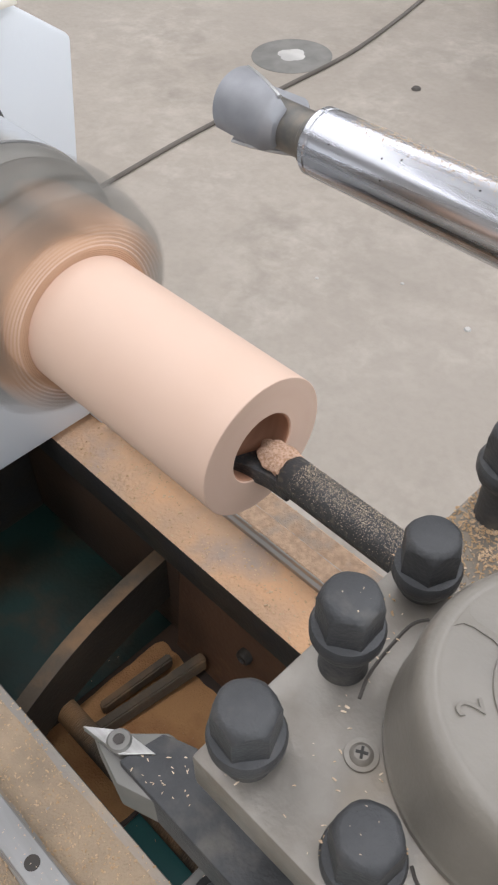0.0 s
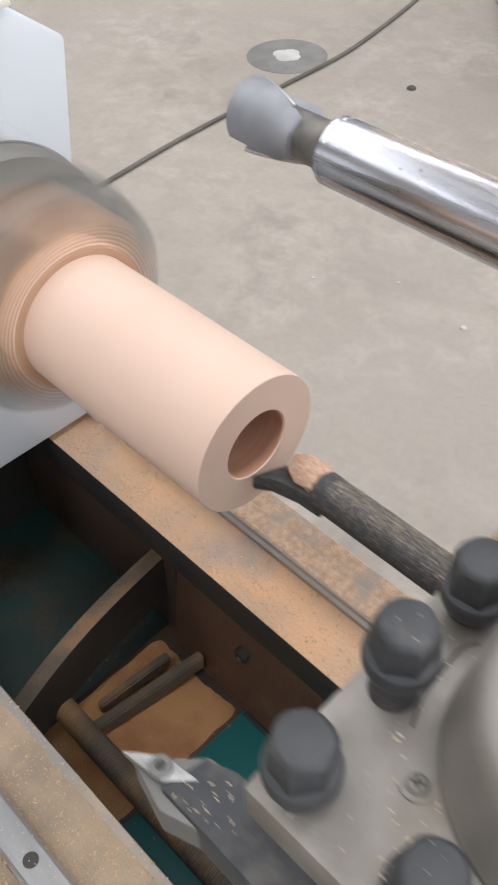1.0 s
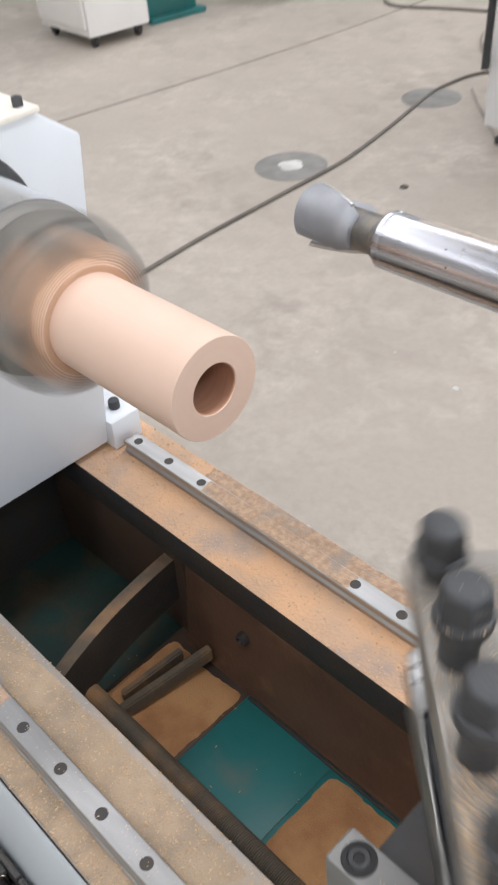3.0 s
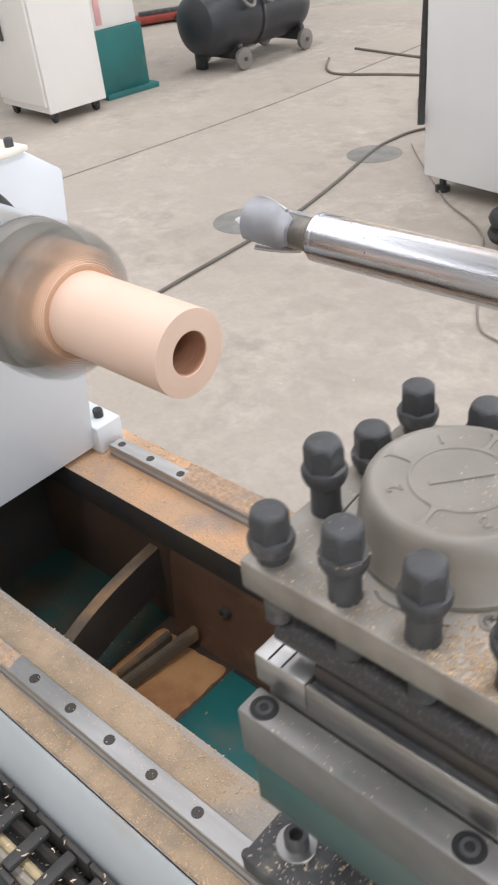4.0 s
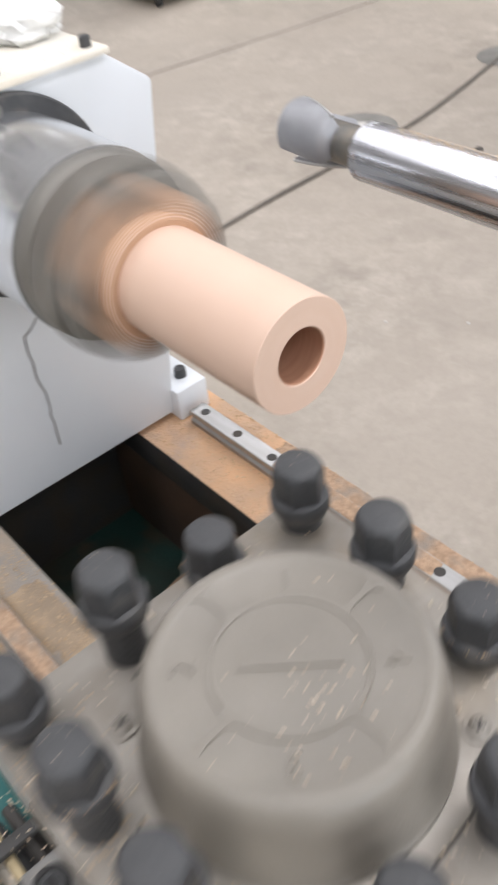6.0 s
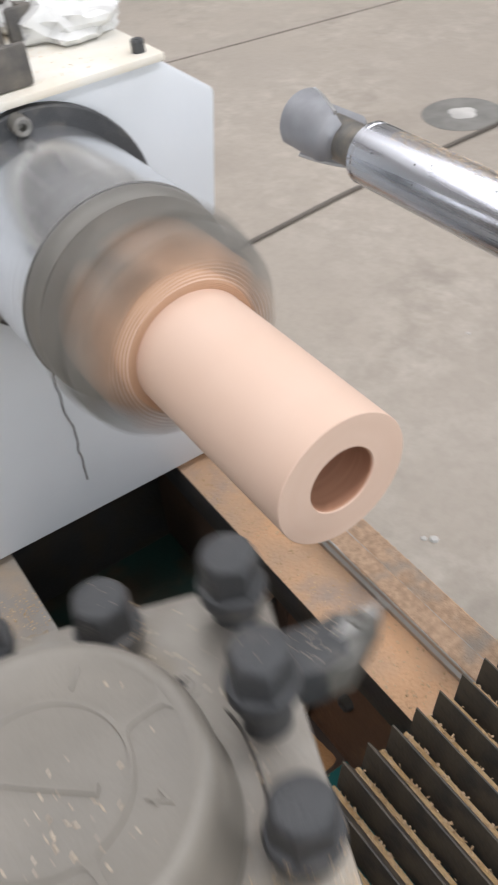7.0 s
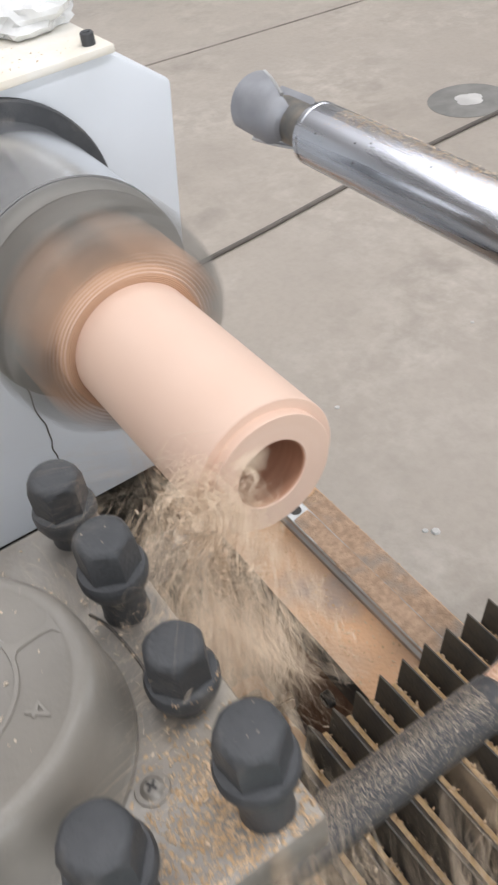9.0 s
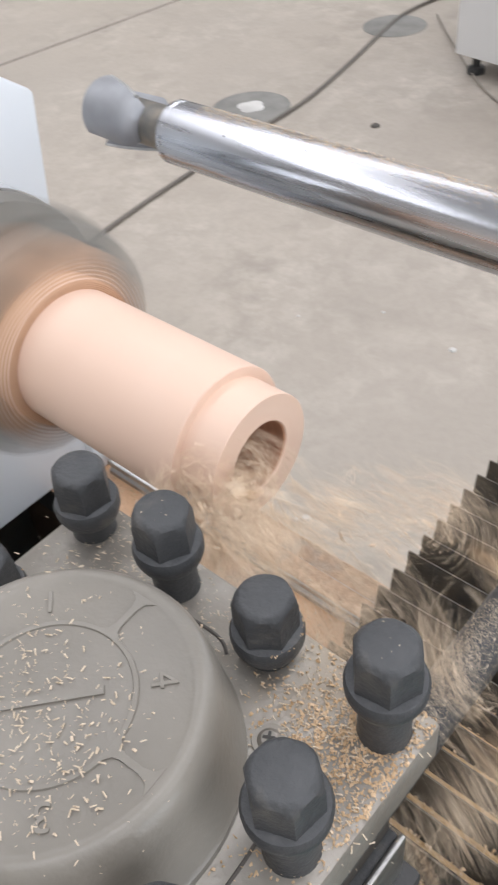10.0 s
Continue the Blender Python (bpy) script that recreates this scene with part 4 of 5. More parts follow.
lug = part("end_plate", box((-0.088, -0.118, 0.098), (0.02, -0.0505, 0.1190), 0.003), BLACKOX, slide, "black chip-strewn end plate")
part("washer", turned([(0.004, 0.0015), (0.0145, 0.0015), (0.015, 0.001), (0.015, 0.0)], 24, m=pose(-0.062, -0.0870, 0.1192)), RAILSTEEL, lug, "bright washer")
part("lug_screw", turned([(0, 0.004), (0.0045, 0.004), (0.005, 0.0125), (0.0080, 0.0130), (0.0088, 0.011), (0.0088, 0.0017)], 20, m=pose(-0.062, -0.0870, 0.1192)), BLACKOX, lug, "black socket screw")
scatter("chip_litter", "", 420, lambda g: Vector((g.uniform(-0.086, 0.018), g.uniform(-0.116, -0.06), 0.1195)), 0.0018, CHIP_PALE, 0.4, 15, slide)
scatter("chip_litter", "", 60, lambda g: Vector((g.uniform(-0.084, 0.15), g.uniform(-0.100, -0.081), 0.2658)), 0.0012, CHIP_PALE, 0.3, 16, slide)
# flat counterbores: a near-black colour gives the shade of their depth
for x in (-0.0730, 0.0665):
    part("counterbore", turned([(0.0, 0.0003), (0.0062, 0.0003), (0.0064, 0.0006), (0.0088, 0.0006), (0.0092, 0.0)], 28, m=pose(x, -0.0905, 0.2655)), HOLESHADE, slide, "counterbored screw hole with its shade painted flat")
    part("socket_screw", turned([(0.0030, 0.0004), (0.0032, 0.0009), (0.0052, 0.0009), (0.0056, 0.0002)], 20, m=pose(x, -0.0905, 0.2657)), BLACKOX, slide)

# ---- four-way tool turret, in its own space with the top of the plate at zero ----
PLATE_Z = 0.378
turret = thing("tool_turret", "four-way steel tool turret with black bolts and cast cap", "tool turret", m=pose(0.5426, -0.2078, PLATE_Z))
H = 0.0845
part("top_plate", box((-H, -H, -0.021), (H, H, 0.0), 0.0022), PLATE, turret, "worn steel top plate")
part("waist", box((-0.048, -0.048, -0.1055), (0.048, 0.048, -0.0212), 0.002), STEEL, turret)
part("lower_flange", box((-0.079, -0.079, -0.126), (0.079, 0.079, -0.106), 0.002), STEEL, turret, "ground steel lower flange")
cap = part("cap", turned([(0.0560, 0.0002), (0.0560, 0.0035), (0.0548, 0.0050), (0.0520, 0.0290), (0.0506, 0.0350), (0.0490, 0.0382), (0.0470, 0.0398), (0.0452, 0.0402), (0.0434, 0.0398), (0.0424, 0.0392), (0.0, 0.0392)], 80), CAPMAT, slide, "grey-brown cast cap with raised ribs", m=pose(0, 0, PLATE_Z))
bm = bmesh.new()
add_turned(bm, [(0.0255, 0.0390), (0.0258, 0.0399), (0.0272, 0.0399), (0.0275, 0.0390)], 60)
for k in range(4):
    a = radians(48.7 + 45 + 90 * k)
    # a spoke that flares where it meets the ring and the rim
    outline = []
    for side in (1, -1):
        pts = [(0.0268, 0.0042), (0.0285, 0.0018), (0.0310, 0.0011), (0.0380, 0.0011), (0.0412, 0.0020), (0.0432, 0.0052)]
        outline += [(u, side * v) for u, v in (pts if side == 1 else pts[::-1])]
    n0 = len(bm.verts)
    add_prism(bm, outline, "z", 0.0386, 0.0399)
    bm.verts.ensure_lookup_table()
    bmesh.ops.rotate(bm, verts=bm.verts[n0:], matrix=Matrix.Rotation(a, 3, "Z"))
rr = bmesh.ops.create_cube(bm, size=1.0)
bmesh.ops.scale(bm, vec=(0.034, 0.0030, 0.0014), verts=rr["verts"])
bmesh.ops.transform(bm, matrix=Matrix.Rotation(radians(48.7), 4, "Z") @ Matrix.Translation((0, 0, 0.0394)), verts=rr["verts"])
part("cap_ribs", bm, CAPMAT, cap)


def number(txt, k):
    cu = bpy.data.curves.new("number", "FONT")
    cu.body, cu.size, cu.extrude, cu.align_x, cu.align_y = txt, 0.012, 0.0006, "CENTER", "CENTER"
    tmp = bpy.data.objects.new("number", cu)
    scene.collection.objects.link(tmp)
    dg = bpy.context.evaluated_depsgraph_get()
    me = bpy.data.meshes.new_from_object(tmp.evaluated_get(dg))
    bpy.data.objects.remove(tmp)
    me.materials.clear()
    me.materials.append(CAPMAT)
    ob = new("number", me)
    ob.parent = cap
    ob.matrix_basis = Matrix.Rotation(radians(48.7 + 90 * k), 4, "Z") @ pose(0.0345, 0, 0.0393, 0, 0, -90)
    return ob


for k, txt in enumerate("1234"):
    number(txt, k + 1)

# clamping bolts: hexagon heads with collars, screwed in to different heights


def bolt_bm(h):
    bm = bmesh.new()
    # a hexagon with a turned chamfer on top
    flat, n = 0.0099, 48
    levels = [(h, 0.0078), (h - 0.0006, 0.0090), (h - 0.0021, 0.0102), (h - 0.0040, 0.0110), (h - 0.0058, 0.01145), (h - 0.0175, 0.0117)]
    rings = []
    for z, cap_r in levels:
        ring = []
        for q in range(n):
            a = 2 * math.pi * q / n
            c = abs(((a + math.pi / 6) % (math.pi / 3)) - math.pi / 6)
            ring.append(bm.verts.new((min(cap_r, flat / math.cos(c)) * math.cos(a), min(cap_r, flat / math.cos(c)) * math.sin(a), z)))
        rings.append(ring)
    bm.faces.new(rings[0])
    for p, q in zip(rings, rings[1:]):
        for s in range(n):
            bm.faces.new((p[s], p[(s + 1) % n], q[(s + 1) % n], q[s]))
    bmesh.ops.recalc_face_normals(bm, faces=bm.faces[:])
    add_turned(bm, [(0.0100, h - 0.0168), (0.0124, h - 0.0174), (0.0132, h - 0.0192), (0.0130, h - 0.0228), (0.0116, h - 0.0266), (0.0088, h - 0.0274)], 32)
    add_turned(bm, [(0.0087, h - 0.0270), (0.0087, 0.0028), (0.0091, 0.0)], 28)
    return bm


HEIGHTS = {("S", 0): 0.048, ("S", 1): 0.0495, ("S", 2): 0.0495, ("W", 0): 0.031, ("W", 1): 0.0490, ("W", 2): 0.0335, ("N", 0): 0.0290, ("N", 1): 0.038, ("N", 2): 0.0345, ("E", 0): 0.0320, ("E", 1): 0.0440, ("E", 2): 0.0360}
meshes = {}
bolt_rng = random.Random(9)
COLLARS = []
for (side_name, i), h in HEIGHTS.items():
    u, w = (-0.0225, 0.0235, 0.071)[i], 0.071
    x, y = {"S": (u, -w), "W": (-w, -u), "N": (-u, w), "E": (w, u)}[side_name]
    # the turret starts half a turn away from the station in which these were counted
    m = pose(-x, -y, 0, 0, 0, bolt_rng.uniform(0, 60))
    if h in meshes:
        ob = new("clamp_bolt", meshes[h])
        ob.parent, ob.matrix_basis = turret, m
    else:
        ob = part("clamp_bolt", bolt_bm(h), BLACKOX, turret, m=m)
        meshes[h] = ob.data
    ob["label"] = "black hexagon clamping bolt with a collar"
    COLLARS.append((*ob.matrix_basis.translation.xy, h - 0.0176 + ob.matrix_basis.translation.z))
for x, y in ((-0.0446, -0.0446), (0.0446, -0.0446), (0.0446, 0.0446), (-0.0446, 0.0446)):
    s = part("plate_screw", turned([(0, 0.0022), (0.0026, 0.0020), (0.0039, 0.0010), (0.0041, 0.0006), (0.0058, 0.0006), (0.0060, 0.0)], 24, m=pose(x, y, 0.0003)), PLATE, turret, "cross-head screw on a washer")
    bm = bmesh.new()
    add_box(bm, (-0.0021, -0.0005, 0.0015), (0.0021, 0.0005, 0.0025), 0)
    add_box(bm, (-0.0005, -0.0021, 0.0015), (0.0005, 0.0021, 0.00255), 0)
    part("cross_slot", bm, BEDSIDE, s, m=pose(x, y, 0.0002, 0, 0, 30))
for k in range(4):
    part("seam", tube([pose(0, 0, 0, 0, 0, 90 * k) @ Vector(p) for p in ((0.030, -0.058, 0.0), (0.018, -0.062, 0.0), (-0.004, -0.0635, 0.0), (-0.012, -0.060, 0.0))], 0.0007, 5), CRACK, turret, "thin dark seam")

# turning tool, clamped under one edge
tt = part("turning_tool", prism([(-0.112, -0.091), (-0.108, -0.071), (-0.094, -0.0655), (0.070, -0.0655), (0.070, -0.0905)], "z", -0.060, -0.0335, 0.0012), BLACKOX, turret, "black turning tool shank dusted with chips", m=pose(-0.0100, -0.0019, -0.0201))
part("tool_head", prism([(-0.130, -0.0905), (-0.108, -0.0685), (-0.090, -0.0655), (-0.090, -0.0905), (-0.107, -0.0965)], "z", -0.060, -0.0375, 0.001), JAW, tt)
ins = part("insert", prism([(-0.1330, -0.0925), (-0.1130, -0.0895), (-0.1030, -0.0790), (-0.1195, -0.0815)], "z", -0.0372, -0.0325, 0.0006), STEEL, tt, "bright rhombic carbide insert")
part("insert_screw", turned([(0, 0.0004), (0.0022, 0.0004), (0.0024, 0.0014), (0.0044, 0.0012), (0.0052, 0.0)], 20, m=pose(-0.1175, -0.0858, -0.0325)), JAW, ins)
part("screw_socket", turned([(0, 0.0007), (0.0024, 0.0007)], 6, m=pose(-0.1175, -0.0858, -0.0318)), BEDSIDE, ins)
part("shim", box((-0.082, -0.0885, -0.1055), (0.060, -0.066, -0.0805), 0.001), BLACKOX, turret, "black shim under the tool shank")
scatter("chip_litter", "", 26, lambda g: Vector((g.uniform(-0.118, -0.088), g.uniform(-0.092, -0.072), -0.0534)), 0.0014, CHIP_PALE, 0.3, 61, turret, 1.4)
# boring bar on the opposite edge
BAR_Y, BAR_Z = 0.0655, -0.0590
bb = part("boring_bar", turned([(0, -0.182), (0.0085, -0.182), (0.0107, -0.179), (0.0107, 0.072), (0, 0.072)], 32, "x", pose(0, BAR_Y, BAR_Z)), BLACKBAR, turret, "blackened round boring bar powdered with dust")
tip = part("bar_tip", prism([(-0.2105, 0.0455), (-0.201, 0.0515), (-0.186, 0.0550), (-0.172, 0.0555), (-0.172, 0.0760), (-0.190, 0.0765), (-0.200, 0.0710)], "z", BAR_Z - 0.009, BAR_Z + 0.002, 0.0012), BLACKBAR, bb)


def shavings_mesh():
    bm = bmesh.new()
    bmesh.ops.create_icosphere(bm, subdivisions=4, radius=1.0)
    for v in bm.verts:
        d = 1 + 0.16 * noise.noise(v.co * 2.5) + 0.05 * noise.noise(v.co * 14)
        v.co = Vector((v.co.x * 0.0150, v.co.y * 0.0098, v.co.z * 0.0062)) * d
    return bm


part("shaving_clump", shavings_mesh(), PINKCHIP, bb, "reddish wood shavings packed in the bar's tip", m=pose(-0.187, 0.0665, BAR_Z + 0.004))
scatter("bar_dust", "", 5200, lambda g: (lambda x, a: Vector((x, BAR_Y + 0.0108 * math.sin(a), BAR_Z + 0.0108 * math.cos(a))))(g.uniform(-0.172, -0.08), g.gauss(0, 0.5)), 0.00036, CHIP_DULL, 0.4, 63, turret, 2.0)
hold = part("bar_holder", box((0.0475, 0.0555, -0.1055), (0.0870, 0.0805, -0.0810), 0.0018), RAILSTEEL, turret, "bright ground steel bar holder")
part("holder_body", box((-0.076, 0.0555, -0.1055), (0.0472, 0.0775, -0.0840), 0.0018), BLACKOX, turret, "blackened holder body")
part("holder_lip", box((-0.076, 0.0777, -0.1055), (0.0472, 0.0805, -0.0815), 0.0008), STEEL, turret)
part("bar_sleeve", box((-0.075, 0.0575, -0.0838), (0.046, 0.0735, -0.0695), 0.0015), BEDSIDE, turret)
for x in (0.066, 0.076):
    part("groove", box((x - 0.0006, 0.0565, -0.0811), (x + 0.0006, 0.0795, -0.0806), 0.0001), BEDSIDE, hold)
for bx in (-0.0225, 0.0235, 0.071):
    part("bolt_end", turned([(0, BAR_Z + 0.0108), (0.0060, BAR_Z + 0.0108), (0.0078, BAR_Z + 0.0125), (0.0078, -0.0215)], 20, m=pose(bx, 0.071 if bx > 0.05 else 0.0675, 0)), BLACKOX, turret, "threaded end of a clamping bolt")
# loose chips on the plate and the cap, more towards one corner
scatter("chip_litter", "", 380, lambda g: (lambda x, y: Vector((x, y, 0.0006)) if max(abs(x), abs(y)) < 0.083 and x * x + y * y > 0.0575 ** 2 else None)(-0.04 + g.gauss(0, 0.045), 0.06 + g.gauss(0, 0.03)), 0.0015, CHIP, 0.35, 65, turret, 1.4)
scatter("chip_litter", "", 260, lambda g: (lambda x, y: Vector((x, y, 0.0006)) if x * x + y * y > 0.0575 ** 2 else None)(g.uniform(-0.083, 0.083), g.uniform(-0.083, 0.083)), 0.0014, CHIP_PALE, 0.3, 66, turret, 1.4)
scatter("chip_litter", "", 60, lambda g: (lambda r, a: Vector((r * math.cos(a), r * math.sin(a), PLATE_Z + 0.0396)))(0.043 * math.sqrt(g.random()), 0.1 + g.gauss(0, 1.0)), 0.0013, CHIP_DULL, 0.25, 67, slide, 1.6)
scatter("sawdust", "", 2200, lambda g: (lambda x, y: Vector((x, y, 0.0003)) if max(abs(x), abs(y)) < 0.084 and x * x + y * y > 0.0570 ** 2 else None)(-0.062 + g.gauss(0, 0.017), 0.068 + g.gauss(0, 0.016)), 0.0012, CHIP, 0.4, 81, turret, 2.2)
scatter("sawdust", "", 300, lambda g: (lambda x, y: Vector((x, y, 0.0003)) if max(abs(x), abs(y)) < 0.084 and x * x + y * y > 0.0570 ** 2 else None)(g.uniform(-0.084, 0.084), 0.074 + g.gauss(0, 0.012)), 0.0011, CHIP, 0.4, 82, turret, 2.2)
for bx, by, bz in COLLARS[::2]:
    scatter("head_dust", "", 5, lambda g: (lambda a, r: Vector((bx + r * math.cos(a), by + r * math.sin(a), bz + 0.0177)))(g.uniform(0, 6.3), 0.0078 * math.sqrt(g.random())), 0.0006, CHIP_DULL, 0.3, int(bx * 9000 + by * 5000) % 97, turret, 1.8)
for bx, by, bz in COLLARS[::3]:
    scatter("collar_dust", "", 40, lambda g: (lambda a, r: Vector((bx + r * math.cos(a), by + r * math.sin(a), bz)))(g.gauss(2.3, 0.9), g.uniform(0.0112, 0.0131)), 0.0009, CHIP, 0.5, 83, turret, 2.2)

# loose chips about the bed
scatter("bed_chips", "orange and tan chips strewn along the far bed beam", 2600, lambda g: Vector((g.uniform(-0.03, 0.75), g.choice((g.uniform(-0.068, -0.0125), g.uniform(0.0125, 0.045))), BED_Z + 0.0006)), 0.0021, CHIP, 0.3, 71, None, 2.4)
scatter("bed_chips", "tan chips strewn along the near bed beam", 4500, lambda g: Vector((g.uniform(0.0, 0.75), g.choice((g.uniform(-0.322, -0.271), g.uniform(-0.374, -0.348))), BED_Z + 0.0016)), 0.0019, CHIP, 0.35, 72, None, 1.8)
scatter("rail_chips", "pale chips lying on the near guide rail", 260, lambda g: Vector((g.uniform(0.05, 0.50), -0.335 + g.uniform(-0.011, 0.011), 0.0006)), 0.0012, CHIP_PALE, 0.3, 73, None, 1.5)
scatter("tray_chips", "chips lying in the chip tray", 110, lambda g: Vector((g.uniform(0.06, 0.60), g.uniform(-0.265, -0.085), -0.2435)), 0.0026, CHIP, 0.4, 74)

# ---- chips thrown by the tool ----
CUT = Vector((0.335, -0.184, 0.325))


def flying_chip(k, g):
    """One curled shaving: a thin bent ribbon."""
    bm = bmesh.new()
    n, rad, wid = 7, g.uniform(0.0015, 0.0042) * (1.8 if k % 5 == 0 else 1.0), g.uniform(0.001, 0.003)
    turn = g.uniform(1.2, 4.5)
    rows = []
    for i in range(n):
        a = turn * i / (n - 1)
        p = [(rad * math.cos(a), rad * math.sin(a)), ((rad + 0.0004) * math.cos(a), (rad + 0.0004) * math.sin(a))]
        rows.append([bm.verts.new((p[0][0], p[0][1], -wid)), bm.verts.new((p[1][0], p[1][1], -wid)), bm.verts.new((p[1][0], p[1][1], wid + 0.0006 * i)), bm.verts.new((p[0][0], p[0][1], wid + 0.0006 * i))])
    for a, b in zip(rows, rows[1:]):
        for j in range(4):
            bm.faces.new((a[j], a[(j + 1) % 4], b[(j + 1) % 4], b[j]))
    bm.faces.new(rows[0])
    bm.faces.new(rows[-1])
    bmesh.ops.recalc_face_normals(bm, faces=bm.faces[:])
    return tagged(part("flying_shaving", bm, CHIP_PALE if k % 4 else CHIP), "curled pale wood shaving thrown off the turning tool", "wood shaving", "shavings thrown by the tool")


FLIGHTS = []
g_fly = random.Random(77)
for k in range(300):
    u = g_fly.random()
    FLIGHTS.append((flying_chip(k, g_fly), 8.45 + 1.54 * u ** 0.75))


def puff_mesh(seed):
    """A loose swarm of fine chips."""
    g = random.Random(seed)
    verts, faces = [], []
    spread = g.uniform(0.008, 0.022)
    for _ in range(420):
        s = g.uniform(0.0004, 0.0013) * (2.4 if g.random() < 0.05 else 1.0)
        c = Vector((g.gauss(0, spread), g.gauss(0, spread), g.gauss(0, spread * 0.7)))
        c *= min(1.0, 0.029 / max(c.length, 1e-6))
        m = Euler((g.uniform(0, 6), g.uniform(0, 6), g.uniform(0, 6))).to_matrix()
        n = len(verts)
        verts += [c + m @ Vector(q) * s for q in ((-1, -0.5, 0), (1, -0.4, 0), (0.8, 0.5, 0.1), (-0.9, 0.4, 0), (0, 0, 0.6))]
        faces += [(n, n + 3, n + 2, n + 1), (n, n + 1, n + 4), (n + 1, n + 2, n + 4), (n + 2, n + 3, n + 4), (n + 3, n, n + 4)]
    me = bpy.data.meshes.new("dust_puff")
    me.from_pydata(verts, [], faces)
    me.materials.append(CHIP_PALE)
    return me


PUFF_MESHES = [puff_mesh(300 + k) for k in range(6)]
PUFFS = []
for k in range(190):
    ob = tagged(new("dust_puff", PUFF_MESHES[k % 6]), "drifting swarm of fine pale wood chips", "sawdust", kind="stuff")
    PUFFS.append((ob, 8.70 + 1.29 * (k / 190) ** 1.12))


def settled_mesh(seed):
    """A thin patch of loose chips, as they lie after falling."""
    g = random.Random(seed)
    verts, faces = [], []
    for _ in range(26):
        s = 0.0003 + 0.0010 * g.random() ** 2.2
        c = Vector((g.gauss(0, 0.011), g.gauss(0, 0.011), g.uniform(0.0001, 0.0006)))
        m = Euler((g.gauss(0, 0.25), g.gauss(0, 0.25), g.uniform(0, 6.3))).to_matrix()
        n = len(verts)
        verts += [c + m @ Vector(q) * s for q in ((-1, -0.25, 0), (1, -0.2, 0), (0.9, 0.25, 0.05), (-0.9, 0.2, 0), (0, 0, 0.35))]
        faces += [(n, n + 3, n + 2, n + 1), (n, n + 1, n + 4), (n + 1, n + 2, n + 4), (n + 2, n + 3, n + 4), (n + 3, n, n + 4)]
    me = bpy.data.meshes.new("settling_chips")
    me.from_pydata(verts, [], faces)
    me.materials.append(CHIP_DULL)
    return me


SETTLED_MESHES = [settled_mesh(500 + k) for k in range(5)]
SETTLED = []
g_set = random.Random(91)
for k in range(72):
    if k < 26:      # on the cap
        r, a = 0.034 * math.sqrt(g_set.random()), g_set.uniform(0, 6.3)
        spot = Vector((r * math.cos(a), r * math.sin(a), PLATE_Z + 0.0397))
    else:           # on the plate beyond the cap, towards the cut
        spot = Vector((g_set.uniform(-0.070, 0.076), g_set.uniform(0.030, 0.076), PLATE_Z + 0.0008))
        if spot.xy.length < 0.064:
            spot = Vector((g_set.uniform(-0.074, 0.074), 0.073, PLATE_Z + 0.0008))
    SETTLED.append((tagged(new("settling_chips", SETTLED_MESHES[k % 5]), "thin patch of pale chips fallen on the turret", "sawdust", kind="stuff"), spot, 8.75 + 1.05 * g_set.random()))


# ---- what moves ----
SLIDE_X = [(0.0, 0.5434), (0.5, 0.5485), (0.85, 0.5540), (1.0, 0.5662), (1.5, 0.6175), (2.0, 0.6682), (2.2, 0.6838), (2.6, 0.6915), (3.3, 0.6890), (3.5, 0.6830), (4.0, 0.6776), (4.5, 0.6740), (5.0, 0.6511), (5.5, 0.6039), (6.0, 0.5556), (6.2, 0.5365), (6.7, 0.4880), (7.1, 0.4455), (7.3, 0.4385), (7.5, 0.4383), (8.5, 0.4372), (9.0, 0.4348), (9.6, 0.4292), (10.0, 0.4245)]
SLIDE_Y = [(0.0, -0.2078), (0.5, -0.2067), (1.0, -0.2035), (2.2, -0.2025), (2.7, -0.2100), (3.3, -0.2300), (3.5, -0.2360), (4.0, -0.2617), (4.5, -0.3133), (5.0, -0.3372), (5.5, -0.3412), (6.2, -0.3475), (7.3, -0.3408), (7.5, -0.3369), (8.0, -0.3312), (8.5, -0.3248), (9.6, -0.3240), (10.0, -0.3229)]
TURN = [(0.0, 0), (2.3, 0), (3.2, 180), (6.3, 180), (7.2, 270), (10.0, 270)]
STEP = [(0.0, 0.0), (8.2, 0.0), (8.6, 0.0), (9.0, -0.006), (9.6, -0.014), (10.0, -0.023)]


def at_time(table, t):
    return float(np.interp(t, [r[0] for r in table], [r[1] for r in table]))


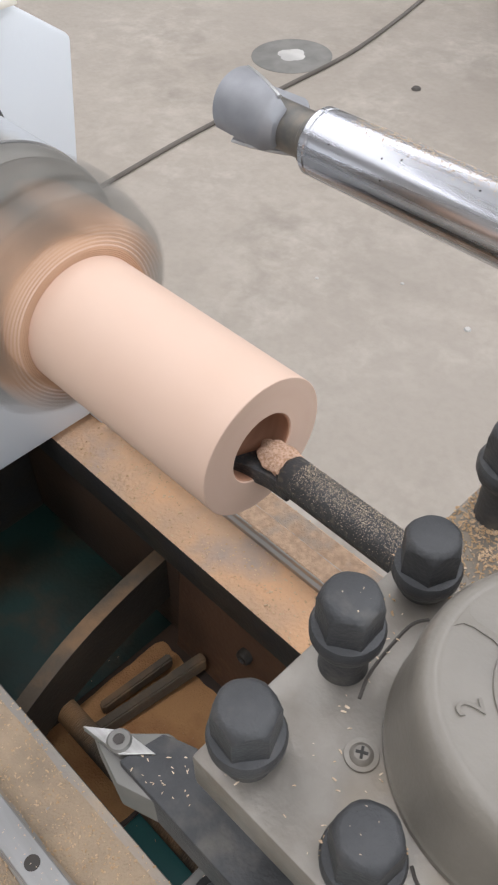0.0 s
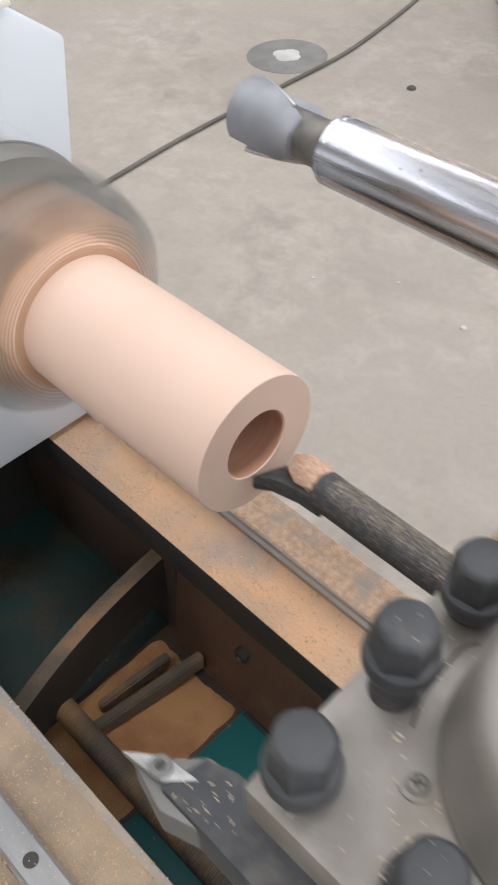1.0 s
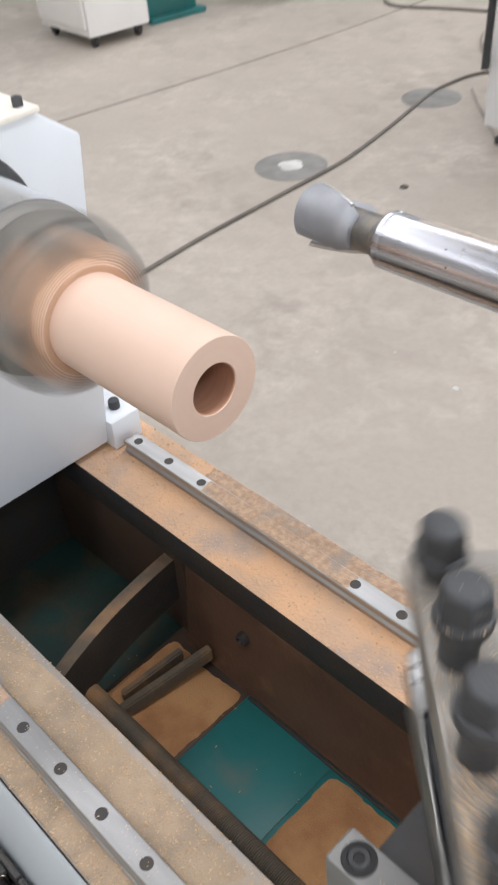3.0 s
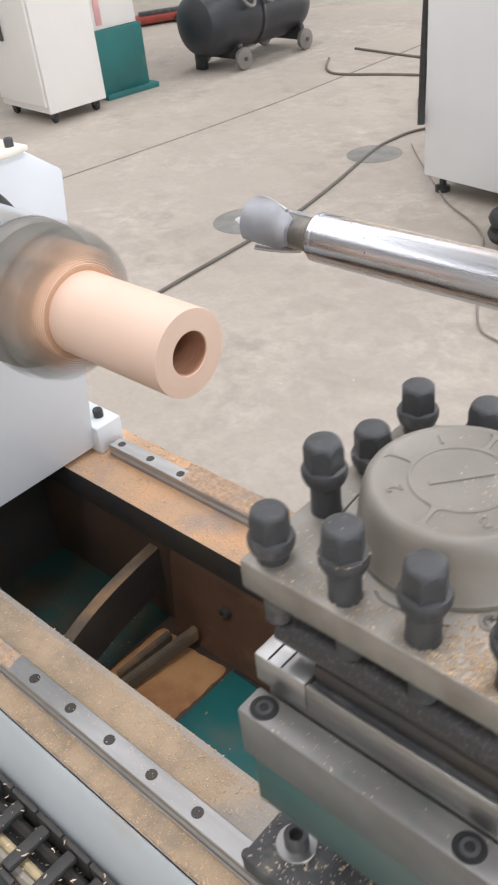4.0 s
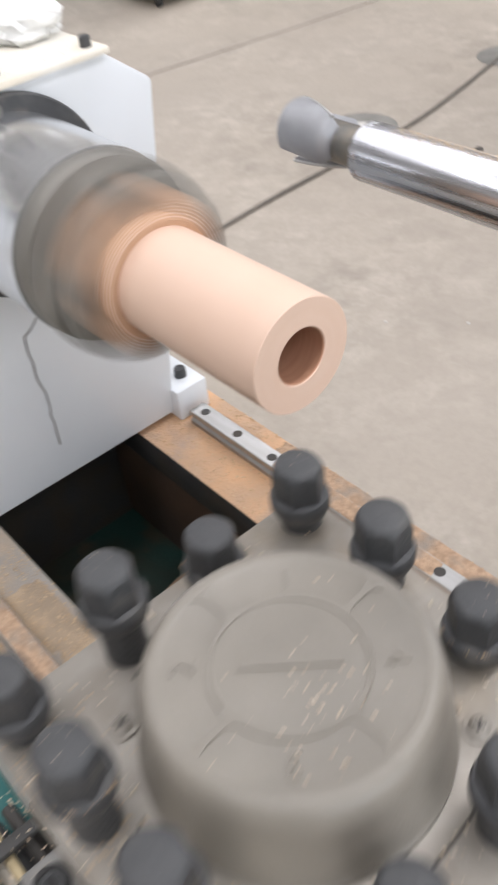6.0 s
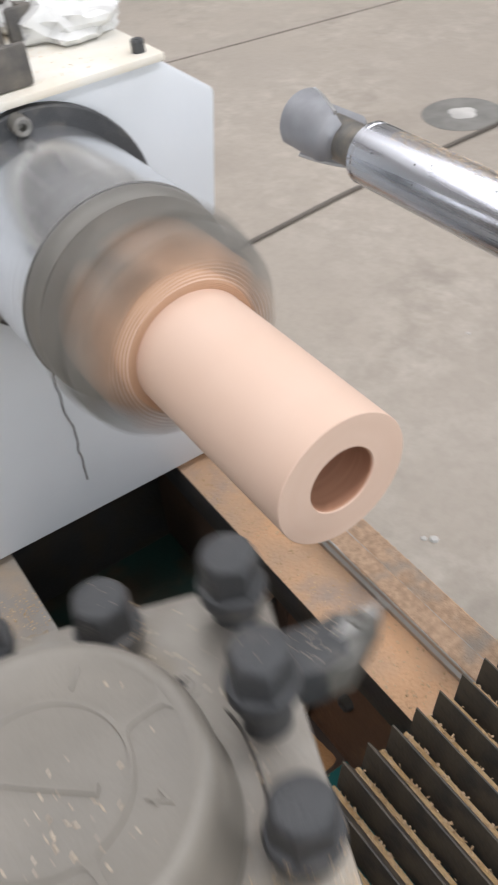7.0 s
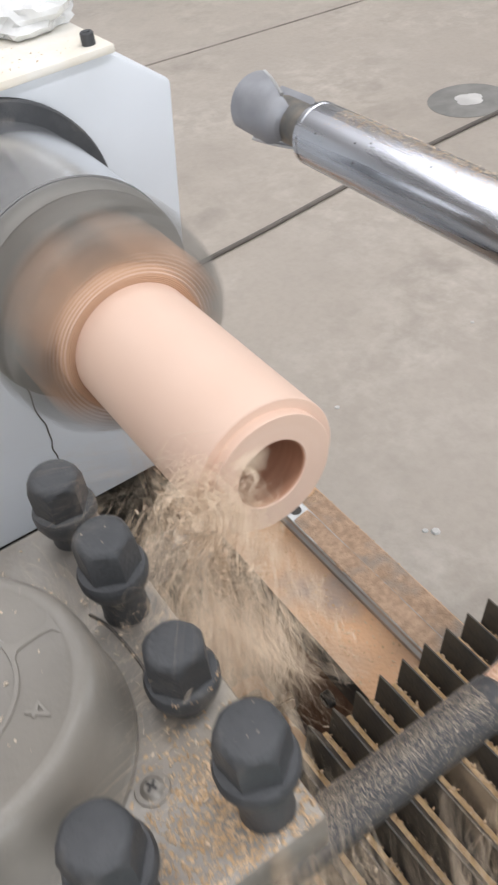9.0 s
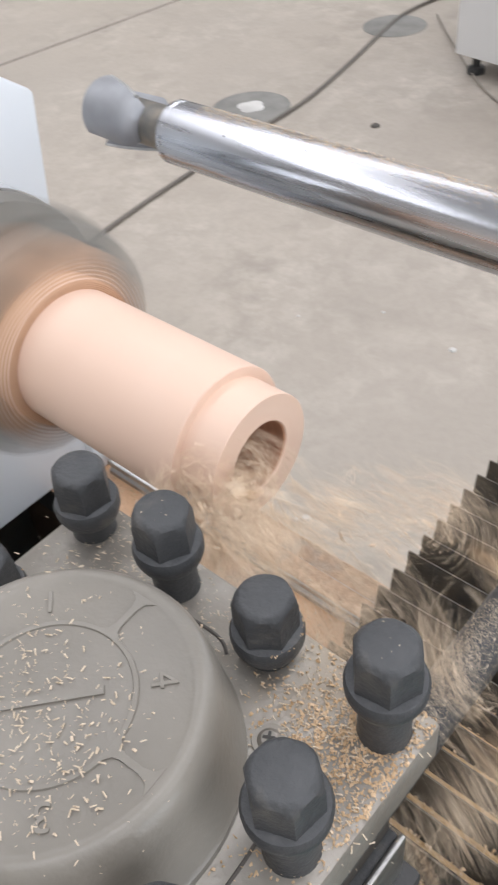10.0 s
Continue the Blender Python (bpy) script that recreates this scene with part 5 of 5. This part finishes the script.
def motions():
    times = sorted({r[0] for table in (SLIDE_X, SLIDE_Y, TURN) for r in table} | {2.45, 2.6, 2.75, 2.9, 3.05, 6.5, 6.75, 7.0})
    for ob, dy, dz in ((saddle, 0.0, 0.0), (bellows, 0.0, 0.0), (drill, 0.108, 0.332)):
        walk(ob, [(t, pose(x + (0.004 if ob is drill else 0.0), dy, dz)) for t, x in SLIDE_X])
    walk(slide, [(t, pose(at_time(SLIDE_X, t), at_time(SLIDE_Y, t), 0)) for t in times])
    walk(turret, [(t, pose(at_time(SLIDE_X, t), at_time(SLIDE_Y, t), PLATE_Z, 0, 0, at_time(TURN, t))) for t in times])
    # the spindle turns by just under a quarter turn in each thirtieth of a second
    for ob in (chuck, stock):
        walk(ob, [(k / 30, pose(0, AX_Y, AX_Z, (88.0 * k) % 360, 0, 0)) for k in range(301)])
    walk(sleeve, [(t, pose(x, 0, 0)) for t, x in STEP])
    for k, p in enumerate(PLEATS):
        rows = []
        for t, sy in SLIDE_Y:
            near = sy + 0.105
            rows.append((t, pose(0, FAR_Y - (FAR_Y - near) * (k + 0.5) / len(PLEATS), 0)))
        walk(p, rows)
    # chips fly up from the cut and come to rest on the turret, with which they then travel
    for ob, spot, t0 in SETTLED:
        f0, f1 = round(t0 * 30), round(t0 * 30) + 5
        start = Vector((at_time(SLIDE_X, t0) - 0.0936, CUT.y, CUT.z))
        hidden = Vector((0.171, AX_Y, AX_Z))
        rest = [Vector((at_time(SLIDE_X, t), at_time(SLIDE_Y, t), 0)) + spot for t in (f1 / 30, 10.0)]
        rows = [(0.0, Matrix.Translation(hidden)), ((f0 - 1) / 30, Matrix.Translation(hidden))]
        for j in range(5):
            u = j / 5
            p = start.lerp(rest[0], u) + Vector((0, 0, 0.22 * u * (1 - u)))
            rows.append(((f0 + j) / 30, Matrix.Translation(p)))
        rows.append((f1 / 30, Matrix.Translation(rest[0])))
        if f1 < 300:
            rows.append((10.0, Matrix.Translation(rest[1])))
        walk(ob, rows)
    g = random.Random(78)
    for ob, t0 in FLIGHTS + PUFFS:
        f0 = round(t0 * 30)
        aim = (0.80, -0.36, 0.50) if t0 < 9.15 else (0.68, -0.55, 0.42) if t0 < 9.45 else (0.78, -0.30, 0.42) if t0 < 9.75 else (0.85, -0.02, 0.38)
        fast = g.uniform(0.5, 1.9) * (0.62 if t0 > 9.75 else 1.0) * (0.8 if (ob, t0) in PUFFS else 1.0)
        way = Vector([g.gauss(c, (0.20 if t0 < 9.2 else 0.34) if (ob, t0) in PUFFS else 0.32) for c in aim]).normalized() * fast
        cut_x = at_time(SLIDE_X, t0) - 0.0936
        born = Vector((min(cut_x, 0.338), AX_Y - 0.027, AX_Z - 0.006)) if (ob, t0) in FLIGHTS else Vector((0.171, AX_Y, AX_Z))
        start = Vector((cut_x, CUT.y, CUT.z)) + Vector((g.gauss(0, 0.004), g.gauss(0, 0.004), g.gauss(0, 0.004)))
        spin = [g.uniform(-60, 60) for _ in range(3)]
        rows = [(0.0, Matrix.Translation(born)), ((f0 - 1) / 30, Matrix.Translation(born))]
        for j in range(24):
            t, u = (f0 + j) / 30, j / 30
            if t > 10.0:
                break
            p = start + way * u + Vector((0, 0, -3.4 * u * u))
            low = -0.240 if -0.27 < p.y < -0.085 else -0.018 if -0.37 < p.y < 0.045 else -0.126 if -0.55 < p.y < 0 else FLOOR_Z + 0.003
            done = p.z <= low
            p.z = max(p.z, low)
            rows.append((t, Matrix.Translation(p) @ Euler([radians(s * j) for s in spin]).to_matrix().to_4x4()))
            if done:
                break
        if rows[-1][0] < 10.0:
            rows.append((10.0, rows[-1][1]))
        walk(ob, rows)


motions()
